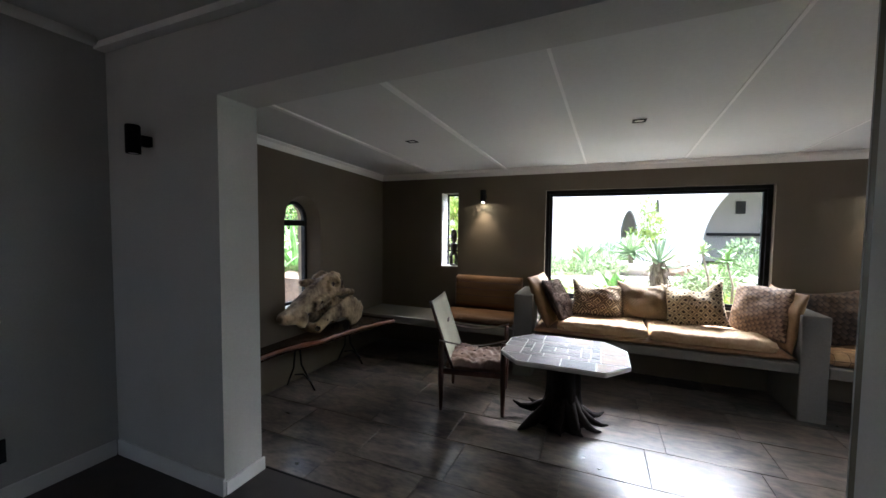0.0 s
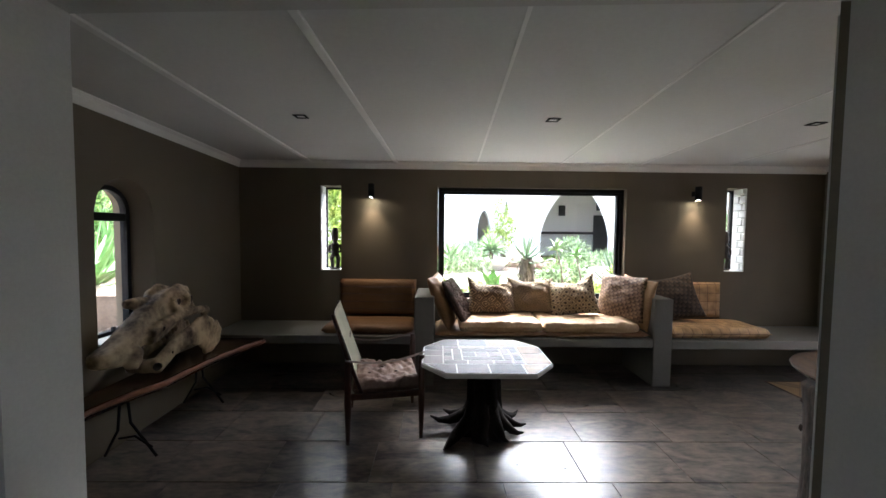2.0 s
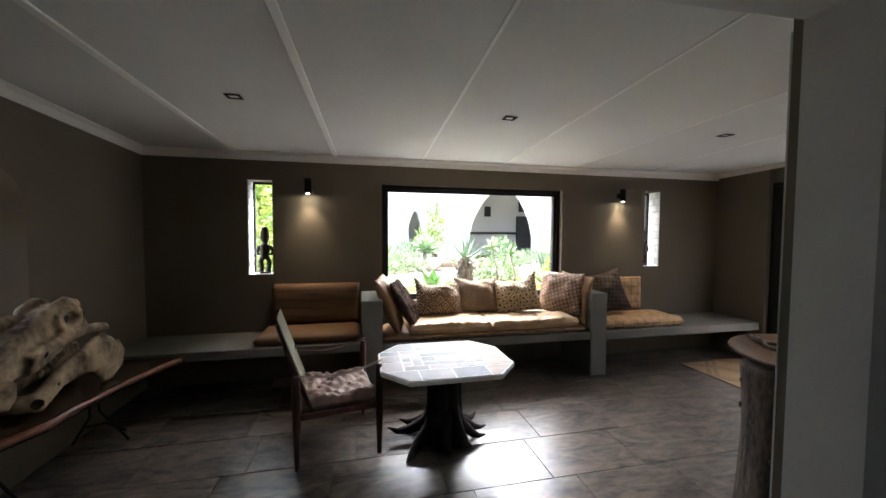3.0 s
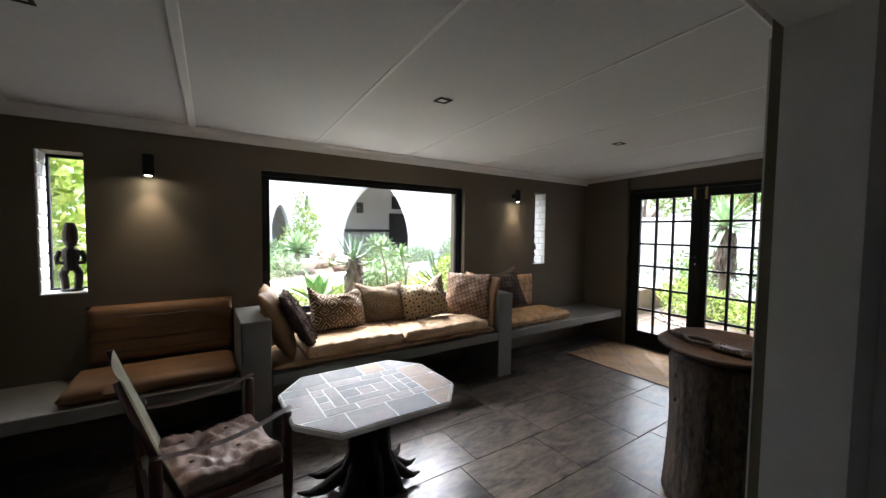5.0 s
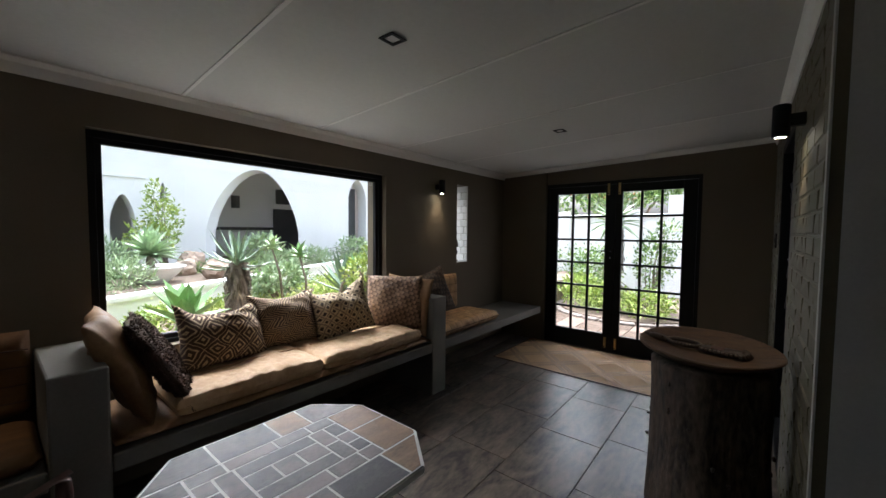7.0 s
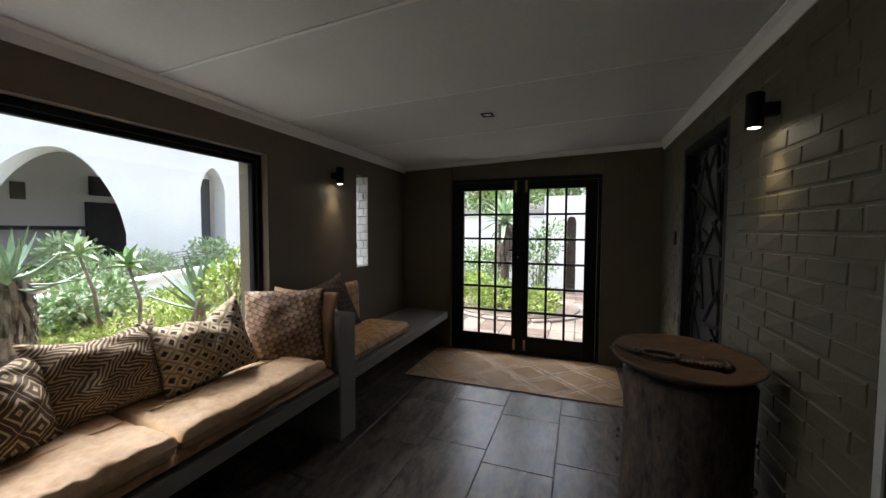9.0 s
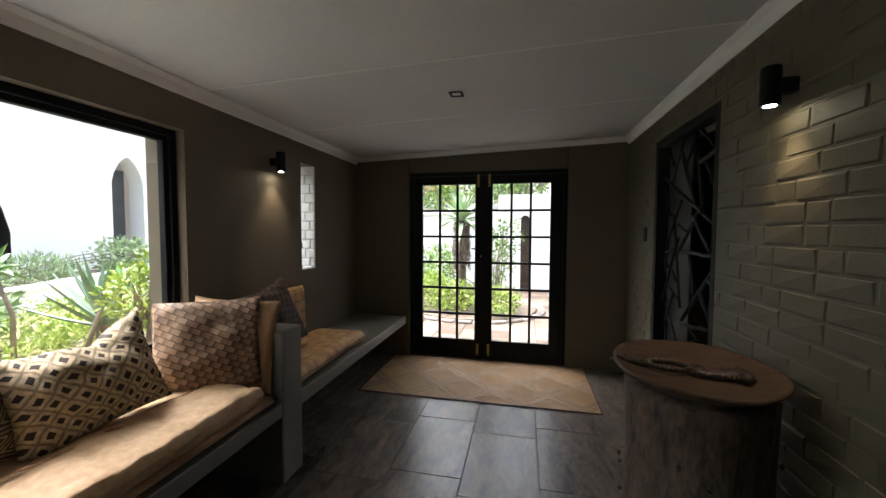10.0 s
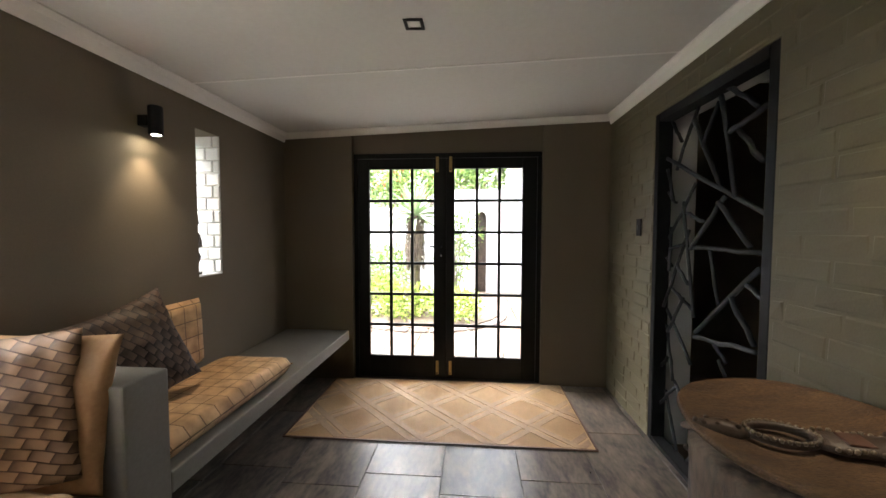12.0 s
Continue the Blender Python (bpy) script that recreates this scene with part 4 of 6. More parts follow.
for bx, by in ((-0.11, -0.11), (0.09, -0.11), (-0.11, 0.11), (0.09, 0.11), (-0.01, 0.0)):
    part("button", lathe(bmesh.new(), [(0.004, 0.440), (0.012, 0.443), (0.009, 0.448), (0.002, 0.450)], 10), strap_leather, cush)
    bpy.context.view_layer.update()
    cush.children[-1].location = (bx, by, 0)
# the pivoting back: two posts and a canvas panel
for y in (-W2 + 0.035, W2 - 0.035):
    part("back_post", tube(bmesh.new(), [(-0.165, y, 0.345), (-0.265, y, 0.60), (-0.37, y, 0.93)], [0.014, 0.015, 0.012], 10), chair_wood, chair, smooth=True)
bm = bmesh.new()
def backrest(u, v):
    x = -0.195 - 0.175 * u
    return Vector((x - 0.03 * math.sin(math.pi * v) * (1 - 0.4 * u) + 0.018, (v - 0.5) * 2 * (W2 - 0.015), 0.42 + 0.50 * u + 0.015 * (2 * v - 1) ** 2 * u))
sheet(bm, backrest, 10, 12)
bmesh.ops.solidify(bm, geom=bm.faces, thickness=0.014)
back = part("backrest", bm, canvas, chair, "cream canvas back panel", smooth=True)
part("patch", boxed(-0.262, -0.257, -0.03, 0.03, 0.70, 0.735, 0.001), strap_leather, back)

# ---- live-edge plank bench with the skull ----
PB = [(-2.55, 2.30), (-2.40, 2.42), (-2.43, 2.72), (-2.36, 2.95), (-2.275, 3.12), (-2.27, 3.35), (-2.225, 3.65), (-2.14, 3.95), (-2.06, 4.13), (-2.045, 4.32), (-2.12, 4.42), (-2.30, 4.44), (-2.50, 4.43), (-2.555, 4.20), (-2.575, 3.6), (-2.58, 3.0), (-2.575, 2.6)]
plank = thing("plank_bench", "dark polished live-edge plank bench on bent iron legs", "bench")
bm = prism(bmesh.new(), PB, 0.395, 0.46)
bmesh.ops.bevel(bm, geom=[e for e in bm.edges if abs(e.verts[0].co.z - e.verts[1].co.z) < 0.01], offset=0.014, segments=3, affect="EDGES")
seat = part("seat", bm, slab_wood, plank, smooth=False)
bm = bmesh.new()
edge = [Vector((x - 0.004, y, 0.432)) for x, y in PB[1:11]]
fine = []
for p, q in zip(edge, edge[1:]):
    fine += [p.lerp(q, k / 6) for k in range(6)]
fine.append(edge[-1])
tube(bm, fine, [0.021 + 0.007 * noise.noise(p * 9) for p in fine], 10)
part("live_edge", bm, live_edge, seat, "raw reddish edge of the plank", smooth=True)
for y, fx in ((2.95, -2.25), (3.72, -2.09)):
    for s in (-1, 1):
        part("leg", tube(bmesh.new(), [(-2.42, y + 0.03 * s, 0.396), (-2.42, y + 0.05 * s, 0.22), (-2.40 + 0.09 * s, y + 0.02 * s, 0.12), (-2.40 + 0.17 * s, y + 0.02, 0.0085)], 0.0085), black_metal, plank, smooth=True)
    part("foot_bar", tube(bmesh.new(), [(-2.50, y + 0.05, 0.11), (-2.36, y + 0.01, 0.15), (-2.22, y - 0.03, 0.10)], 0.007), black_metal, plank, smooth=True)


def skull_shell(bm, stations, n=28, seed=0, lump=0.05, open_end=False):
    """A closed shell through oval rings: (centre, half width, half height, tilt)."""
    rings = []
    off = Vector((seed, seed * 2.0, 0))
    for c, w, h, lean in stations:
        ring = []
        for k in range(n):
            a = 2 * math.pi * k / n
            x, z = w * math.copysign(abs(math.cos(a)) ** 0.8, math.cos(a)), h * math.copysign(abs(math.sin(a)) ** 0.8, math.sin(a))
            p = Vector((c[0] + x, c[1] + lean * z, c[2] + z))
            p += Vector((x, 0, z)) * lump * 3 * noise.noise(p * 9 + off)
            ring.append(bm.verts.new(p))
        rings.append(ring)
    for a, b in zip(rings, rings[1:]):
        for k in range(n):
            bm.faces.new((a[k], a[(k + 1) % n], b[(k + 1) % n], b[k]))
    bm.faces.new(rings[0][::-1]), bm.faces.new(rings[-1])
    return bm


def melted(name, bm, material, parent, carve, grain=0.011, soft=3, label=""):
    """Overlapping shapes run together into one smooth skin, with hollows cut out of it and coloured dark inside for
    shade.
    """
    base = mesh_ob(name, bm, material)
    m = base.modifiers.new("skin", "REMESH")
    m.mode, m.voxel_size = "VOXEL", grain
    m = base.modifiers.new("soft", "SMOOTH")
    m.factor, m.iterations = 0.5, soft
    tools = []
    for c, r in carve:
        # the cutter's dark colour passes to the hollow's inside as painted shade
        t = mesh_ob("hollow", blob(bmesh.new(), c, r, 3, 3, 0.12), carved_dark)
        m = base.modifiers.new("hollow", "BOOLEAN")
        m.operation, m.object, m.solver, m.material_mode = "DIFFERENCE", t, "EXACT", "TRANSFER"
        tools.append(t)
    bpy.context.view_layer.update()
    me = bpy.data.meshes.new_from_object(base.evaluated_get(bpy.context.evaluated_depsgraph_get()))
    bpy.data.objects.remove(base)
    for t in tools:
        bpy.data.objects.remove(t)
    for v in me.vertices:
        v.co += Vector(v.normal) * (0.004 * noise.noise(v.co * 22) + 0.002 * noise.noise(v.co * 60))
    me.polygons.foreach_set("use_smooth", [True] * len(me.polygons))
    ob = new(name, me)
    ob.parent = parent
    return tagged(ob, label) if label else ob


skull = thing("animal_skull", "large weathered hippo skull with its jaw", "skull", pose(-2.435, 3.33, 0.452, 0, 0, 3) @ Matrix.Diagonal((0.82, 0.93, 1.0, 1.0)))
# local axes: y runs from the muzzle (-) to the back of the head (+)
bm = bmesh.new()
skull_shell(bm, [((0, y, z), w, h, 0) for y, z, h, w in ((-0.655, 0.265, 0.035, 0.05), (-0.60, 0.265, 0.055, 0.095), (-0.52, 0.265, 0.070, 0.120), (-0.43, 0.295, 0.088, 0.120), (-0.33, 0.355, 0.100, 0.100), (-0.20, 0.405, 0.120, 0.090), (-0.08, 0.450, 0.125, 0.095), (0.04, 0.495, 0.115, 0.105), (0.14, 0.515, 0.090, 0.105), (0.24, 0.465, 0.085, 0.095), (0.33, 0.395, 0.060, 0.080))], 30, 2, 0.03)
for s in (-1, 1):
    tube(bm, [(s * 0.05, -0.16, 0.50), (s * 0.08, -0.04, 0.585), (s * 0.085, 0.07, 0.615), (s * 0.085, 0.17, 0.585), (s * 0.06, 0.28, 0.49)], [0.030, 0.034, 0.036, 0.034, 0.026], 12)
    tube(bm, [(s * 0.10 , -0.02, 0.54), (s * 0.125, 0.02, 0.575), (s * 0.13, 0.09, 0.58), (s * 0.13, 0.15, 0.54), (s * 0.13, 0.15, 0.48), (s * 0.13, 0.08, 0.445), (s * 0.125, 0.0, 0.465), (s * 0.11, -0.03, 0.51)], 0.024, 10)
    tube(bm, [(s * 0.10, -0.27, 0.345), (s * 0.12, -0.14, 0.385), (s * 0.145, 0.0, 0.415), (s * 0.165, 0.13, 0.425), (s * 0.170, 0.26, 0.415), (s * 0.155, 0.37, 0.385), (s * 0.10, 0.40, 0.36)], [0.045, 0.045, 0.036, 0.032, 0.032, 0.036, 0.03], 12)
    tube(bm, [(s * 0.085, -0.42, 0.27), (s * 0.115, -0.46, 0.22), (s * 0.12, -0.48, 0.175)], [0.065, 0.060, 0.040], 12)
    tube(bm, [(s * 0.085, -0.28, 0.31), (s * 0.085, -0.15, 0.33), (s * 0.08, 0.0, 0.37)], [0.05, 0.05, 0.045], 12)
tube(bm, [(-0.05, -0.08, 0.53), (-0.08, -0.18, 0.54), (-0.10, -0.27, 0.55)], [0.05, 0.045, 0.03], 10)
carve = [((0.150, 0.065, 0.512), (0.060, 0.042, 0.040)), ((0.150, 0.235, 0.500), (0.075, 0.060, 0.045)), ((0.135, -0.19, 0.362), (0.034, 0.014, 0.020)), ((0.03, -0.60, 0.36), (0.07, 0.05, 0.035))]
melted("cranium", bm, bone, skull, carve)
bm = bmesh.new()
for s in (-1, 1):
    skull_shell(bm, [((s * (0.105 + 0.07 * (y + 0.22)), y, z), w, h, 0) for y, z, h, w in ((-0.245, 0.110, 0.040, 0.030), (-0.21, 0.105, 0.058, 0.046), (-0.14, 0.140, 0.062, 0.042), (-0.04, 0.185, 0.062, 0.036), (0.06, 0.205, 0.070, 0.034), (0.17, 0.225, 0.090, 0.030), (0.27, 0.225, 0.120, 0.030), (0.36, 0.185, 0.170, 0.030), (0.45, 0.160, 0.150, 0.030), (0.52, 0.150, 0.105, 0.028), (0.56, 0.145, 0.045, 0.022))], 22, 7 + s, 0.03)
    tube(bm, [(s * 0.145, 0.34, 0.035), (s * 0.155, 0.43, 0.040), (s * 0.160, 0.53, 0.09), (s * 0.158, 0.565, 0.17), (s * 0.150, 0.52, 0.26)], [0.024, 0.032, 0.034, 0.032, 0.024], 10)
    tube(bm, [(s * 0.135, 0.33, 0.30), (s * 0.14, 0.38, 0.345)], [0.04, 0.03], 10)
skull_shell(bm, [((x, -0.20, 0.105), 0.02, 0.055, 0) for x in (-0.11, 0.11)], 16, 3, 0.02)
tube(bm, [(-0.11, -0.20, 0.105), (0, -0.215, 0.10), (0.11, -0.20, 0.105)], [0.05, 0.045, 0.05], 14)
carve = [((0.130, -0.250, 0.105), (0.034, 0.045, 0.030)), ((0.150, -0.10, 0.165), (0.030, 0.010, 0.010))]
melted("jaw", bm, bone, skull, carve)
for s in (-1, 1):
    for k in range(6):
        part("tooth", blob(bmesh.new(), (s * 0.105, -0.17 + 0.036 * k, 0.255 + 0.013 * k), (0.018, 0.017, 0.024), k, 2, 0.4), bone, skull, smooth=True)

stud_brown = surface("dull brown shell studs", (0.10, 0.075, 0.05), (0.26, 0.21, 0.15), 40, 200, 0.35, 0.5, 0.1)
# ---- stump with the carved dish ----
stump = thing("tree_stump", "weathered grey-brown tree stump used as a pedestal", "stump", pose(1.629, 2.139, 0, 0, 0, 20) @ Matrix.Diagonal((0.965, 0.965, 1.0, 1.0)))
def gnarl(k, z):
    a = 2 * math.pi * k / 120
    return 1 + 0.014 * noise.noise(Vector((math.cos(a) * 30, math.sin(a) * 30, z * 4))) + 0.045 * math.sin(3 * a + 0.6) + 0.03 * math.sin(5 * a + z * 2) + 0.05 * noise.noise(Vector((math.cos(a) * 2.6, math.sin(a) * 2.6, z * 0.9))) + 0.022 * noise.noise(Vector((math.cos(a) * 11, math.sin(a) * 11, z * 1.6)))
prof = [(0.285, 0.0)] + [(0.285 - 0.02 * math.sin(z * 3.2), z) for z in [0.05 + 0.75 * k / 40 for k in range(41)]] + [(0.262, 0.812), (0.24, 0.818), (0.08, 0.82)]
part("trunk", lathe(bmesh.new(), prof, 120, gnarl), grey_stump, stump, smooth=True)
for k in range(22):
    a, z = random.uniform(0, 2 * math.pi), random.uniform(0.12, 0.76)
    r = 0.283
    part("knot_hole", blob(bmesh.new(), (r * math.cos(a), r * math.sin(a), z), (0.010, 0.010, random.uniform(0.008, 0.022)), k, 1, 0.2), carved_dark, stump)

dish = thing("carved_dish", "shallow round brown wooden dish with a carved handle band", "dish", pose(1.620, 2.150, 0.822, 1.5, -4.5, 0) @ pose(0, 0, 0, 0, 0, 100))
bm = bmesh.new()
ov = lambda k, z: 1 + 0.04 * math.cos(2 * 2 * math.pi * k / 56) + 0.012 * math.sin(5 * 2 * math.pi * k / 56)
lathe(bm, [(0.14, 0.0), (0.20, 0.012), (0.25, 0.040), (0.285, 0.060), (0.297, 0.072), (0.292, 0.080), (0.272, 0.075), (0.22, 0.062), (0.15, 0.054), (0.04, 0.05)], 56, ov)
part("bowl", bm, dish_wood, dish, smooth=True)
orn = thing("carved_mask", "dark carved wooden piece with studded oval ring lying on the dish", "carving", pose(1.600, 2.225, 0.880, 1.5, -4.5, 0) @ pose(0, 0, 0, 0, 0, 172) @ Matrix.Diagonal((0.78, 0.78, 1.0, 1.0)))
bm = bmesh.new()
skull_shell(bm, [((0, -0.31, 0.006), 0.006, 0.006, 0), ((0, -0.26, 0.010), 0.020, 0.016, 0), ((0, -0.20, 0.012), 0.032, 0.022, 0), ((0, -0.15, 0.010), 0.035, 0.018, 0), ((0, -0.12, 0.008), 0.02, 0.010, 0)], 14, 3, 0.05)
part("head", bm, carved_dark, orn, smooth=True)
oval = [(0.052 * math.sin(a), -0.03 + 0.092 * math.cos(a), 0.013) for a in [2 * math.pi * k / 32 for k in range(33)]]
part("ring", tube(bmesh.new(), oval, 0.011, 8, False), carved_dark, orn, smooth=True)
for k in range(30):
    a = 2 * math.pi * k / 30
    part("stud", blob(bmesh.new(), (0.058 * math.sin(a), -0.03 + 0.098 * math.cos(a), 0.021), (0.0062, 0.0085, 0.0075), k, 1, 0.1), stud_brown, orn, smooth=True)
bm = bmesh.new()
skull_shell(bm, [((0, 0.05, 0.008), 0.03, 0.010, 0), ((0, 0.10, 0.010), 0.055, 0.014, 0), ((0, 0.19, 0.010), 0.055, 0.014, 0), ((0, 0.24, 0.012), 0.045, 0.018, 0), ((0, 0.28, 0.012), 0.05, 0.02, 0), ((0, 0.31, 0.008), 0.03, 0.010, 0)], 14, 5, 0.12)
part("body", bm, carved_dark, orn, smooth=True)
for k in range(9):
    for s in (-1, 1):
        part("stud", blob(bmesh.new(), (s * (0.052 + 0.006 * math.sin(k * 1.3)), 0.085 + 0.022 * k, 0.018), (0.0062, 0.0085, 0.0075), k + 40, 1, 0.1), stud_brown, orn, smooth=True)
part("panel", boxed(-0.034, 0.034, 0.125, 0.195, 0.020, 0.027, 0.003), strap_leather, orn)
for k in range(7):
    part("stud", blob(bmesh.new(), (0.018 * math.sin(k * 2.4), -0.27 + 0.019 * k, 0.026), (0.008, 0.010, 0.008), k + 70, 1, 0.1), carved_dark, orn, smooth=True)
for k in range(9):
    a = -1.2 + 2.4 * k / 8
    part("tuft", tube(bmesh.new(), [(0.03 * math.sin(a), 0.27, 0.014), (0.07 * math.sin(a), 0.27 + 0.05 * math.cos(a), 0.022), (0.085 * math.sin(a), 0.27 + 0.07 * math.cos(a), 0.010)], [0.011, 0.010, 0.004], 6), carved_dark, orn, smooth=True)

# ---- hide mat by the doors ----
mat = thing("door_mat", "tan hide mat with crossed brown stripes before the doors", "mat", pose(0, 0, 0.0015, 0, 0, 0))
mx0, mx1, my0, my1 = 3.01, 4.045, 2.205, 4.275
bm = bmesh.new()
def hide(u, v):
    x, y = mx0 + (mx1 - mx0) * u + 0.012 * (v - 0.5), my0 + (my1 - my0) * v
    return Vector((x, y, 0.0045 + 0.0007 * noise.noise(Vector((x * 4, y * 4, 0)))))
sheet(bm, hide, 14, 24)
bmesh.ops.solidify(bm, geom=bm.faces, thickness=0.003)
body = part("hide", bm, hide_mat, mat)
stripe_poly = [(mx0 + 0.02, my0 + 0.02), (mx1 - 0.02, my0 + 0.02), (mx1 - 0.02, my1 - 0.02), (mx0 + 0.02, my1 - 0.02)]
for yc in (2.35, 2.85, 3.35, 3.85, 4.35, 1.85):
    for sgn in (1, -1):
        for o in (-0.045, 0.045):
            a = (mx0 - 0.1, yc + o - sgn * 0.62)
            b = (mx1 + 0.1, yc + o + sgn * 0.62)
            d = Vector((b[0] - a[0], b[1] - a[1])).normalized() * 0.023
            quad = [(a[0] + d.y, a[1] - d.x), (b[0] + d.y, b[1] - d.x), (b[0] - d.y, b[1] + d.x), (a[0] - d.y, a[1] + d.x)]
            quad = clip_poly(quad, stripe_poly)
            if quad:
                part("stripe", prism(bmesh.new(), quad, 0.0045, 0.0056 + 0.0002 * (sgn + 1) + 0.00004 * yc), hide_stripe, body)
for x0, x1, y0, y1 in ((mx0 - 0.004, mx0 + 0.01, my0, my1), (mx1 - 0.01, mx1 + 0.004, my0, my1), (mx0 + 0.011, mx1 - 0.011, my0 - 0.004, my0 + 0.01), (mx0 + 0.011, mx1 - 0.011, my1 - 0.01, my1 + 0.004)):
    part("binding", boxed(x0, x1, y0, y1, 0.0005, 0.009, 0.002), strap_leather, body)

# ---- lamps ----


def wall_lamp(m, lit, label):
    """A cylinder on a short bracket; local y points out of the wall."""
    t = thing("wall_lamp", label, "wall lamp", m, "wall lamps")
    part("bracket", boxed(-0.022, 0.022, 0.0, 0.055, -0.028, 0.028, 0.004), black_metal, t)
    sh = lathe(bmesh.new(), [(0.024, -0.071), (0.026, -0.0755), (0.033, -0.076), (0.034, -0.07), (0.034, 0.07), (0.031, 0.075), (0.006, 0.075)], 28)
    bmesh.ops.translate(sh, verts=sh.verts, vec=(0, 0.085, 0))
    part("shade", sh, black_metal, t, smooth=False)
    lens = lathe(bmesh.new(), [(0.001, -0.0745), (0.020, -0.0745), (0.021, -0.0725), (0.001, -0.0725)], 20)
    bmesh.ops.translate(lens, verts=lens.verts, vec=(0, 0.085, 0))
    part("lens", lens, lamp_glow if lit else steel, t)
    if lit:
        lamp = bpy.data.lights.new("lamp_beam", "SPOT")
        lamp.energy, lamp.color, lamp.spot_size, lamp.spot_blend, lamp.shadow_soft_size = 1.15, (1.0, 0.76, 0.50), radians(84), 1.0, 0.012
        ob = new("lamp_beam", lamp)
        ob.parent = t
        ob.matrix_basis = look((0, 0.085, -0.085), (0, 0.060, -1.0))
    return t


wall_lamp(pose(-1.115, YN, 1.960, 0, 0, 180), True, "black cylinder wall lamp lit downwards on the taupe wall")
wall_lamp(pose(2.515, YN, 1.968, 0, 0, 180), True, "black cylinder wall lamp lit downwards beside the slit window")
wall_lamp(pose(1.655, YS + 0.018, 2.005, 0, 0, 0), True, "black cylinder wall lamp lit downwards on painted brick")
wall_lamp(pose(-2.10, YI, 2.010, 0, 0, 180), False, "unlit black cylinder wall lamp on grey plaster")
for x in (-1.37, 0.452, 2.385):
    y = 3.275
    t = thing("downlight", "square steel recessed downlight, unlit", "downlight", pose(x, y, ceil_z(y), 2.06, 0, 0), "ceiling downlights")
    for a, b, c, d in ((-0.045, 0.045, -0.045, -0.03), (-0.045, 0.045, 0.03, 0.045), (-0.045, -0.03, -0.0295, 0.0295), (0.03, 0.045, -0.0295, 0.0295)):
        part("frame", boxed(a, b, c, d, -0.007, -0.0005, 0.001), black_metal, t)
    part("bulb", lathe(bmesh.new(), [(0.004, -0.004), (0.024, -0.004), (0.028, -0.0005), (0.004, -0.0003)], 20), trim_white, t)

t = thing("light_switch", "small dark light switch plate on the brick wall", "switch", pose(3.42, YS + 0.016, 1.42))
part("plate", boxed(-0.035, 0.035, 0.0, 0.010, -0.06, 0.06, 0.003), black_metal, t)
part("rocker", boxed(-0.010, 0.010, 0.0105, 0.016, -0.018, 0.018, 0.002), iron, t)
t = thing("wall_socket", "black wall socket plate low on the wall", "socket", pose(IX0 + 0.001, 1.03, 0.42))
part("plate", boxed(0.0, 0.010, -0.04, 0.04, -0.06, 0.06, 0.003), black_metal, t)

# ---- branch grille in its opening ----
gr = thing("branch_grille", "black steel gate of branch-like bars in the doorway", "gate")
gy = YS - 0.045
part("frame_bar", boxed(GX0 + 0.003, GX0 + 0.055, gy - 0.03, YS + 0.012, 0.0, GH - 0.003, 0.005), black_metal, gr)
part("frame_bar", boxed(GX1 - 0.055, GX1 - 0.003, gy - 0.03, YS + 0.012, 0.0, GH - 0.003, 0.005), black_metal, gr)
part("frame_bar", boxed(GX0 + 0.0555, GX1 - 0.0555, gy - 0.03, YS + 0.012, GH - 0.058, GH - 0.003, 0.005), black_metal, gr)
part("frame_bar", boxed(GX0 + 0.0555, GX1 - 0.0555, gy - 0.03, YS + 0.012, 0.0, 0.03, 0.004), black_metal, gr)
LONG = [(3.185, 1.86, 2.37, 1.47), (2.88, 1.3, 2.38, 1.3), (2.65, 1.57, 2.9, 1.29), (2.67, 1.54, 2.45, 1.32), (2.39, 1.23, 2.86, 0.81), (2.87, 0.78, 2.38, 0.86), (2.55, 1.07, 2.4, 0.88), (2.46, 1.15, 2.38, 1.09), (2.71, 2.09, 2.54, 1.55), (2.9, 2.02, 2.66, 1.6), (2.62, 1.88, 2.39, 1.94), (2.57, 1.88, 2.38, 1.69), (2.62, 2.1, 2.43, 1.95)]
SHORT = [(2.88, 2.1, 3.12, 1.78), (3.185, 2.1, 3.02, 1.93), (3.18, 1.79, 3.11, 1.58), (3.185, 1.64, 3.11, 1.57), (3.185, 1.35, 2.86, 1.66), (2.98, 1.57, 2.87, 0.9), (2.97, 1.5, 2.81, 1.44), (2.96, 1.4, 3.18, 0.9), (3.12, 1.28, 2.97, 1.32), (3.185, 1.22, 3.13, 1.17), (3.16, 1.42, 3.12, 1.14), (3.03, 1.18, 2.93, 1.08), (3.1, 1.03, 2.91, 0.94), (3.185, 0.88, 2.86, 0.63), (2.96, 1.0, 3.14, 0.74), (2.74, 1.29, 2.68, 1.01), (3.18, 0.78, 3.04, 0.46), (3.185, 0.5, 3.13, 0.58), (2.68, 0.8, 2.6, 0.73), (2.73, 2.07, 2.82, 1.85)]
LOW = [(3.19, 0.25, 3.02, 0.44), (3.15, 0.36, 3.02, 0.03), (2.9, 0.03, 2.6, 0.45), (2.45, 0.55, 2.28, 0.3), (2.7, 0.6, 2.5, 0.03), (2.95, 0.3, 2.75, 0.2), (2.62, 0.74, 2.45, 0.5), (3.05, 0.46, 2.85, 0.3)]
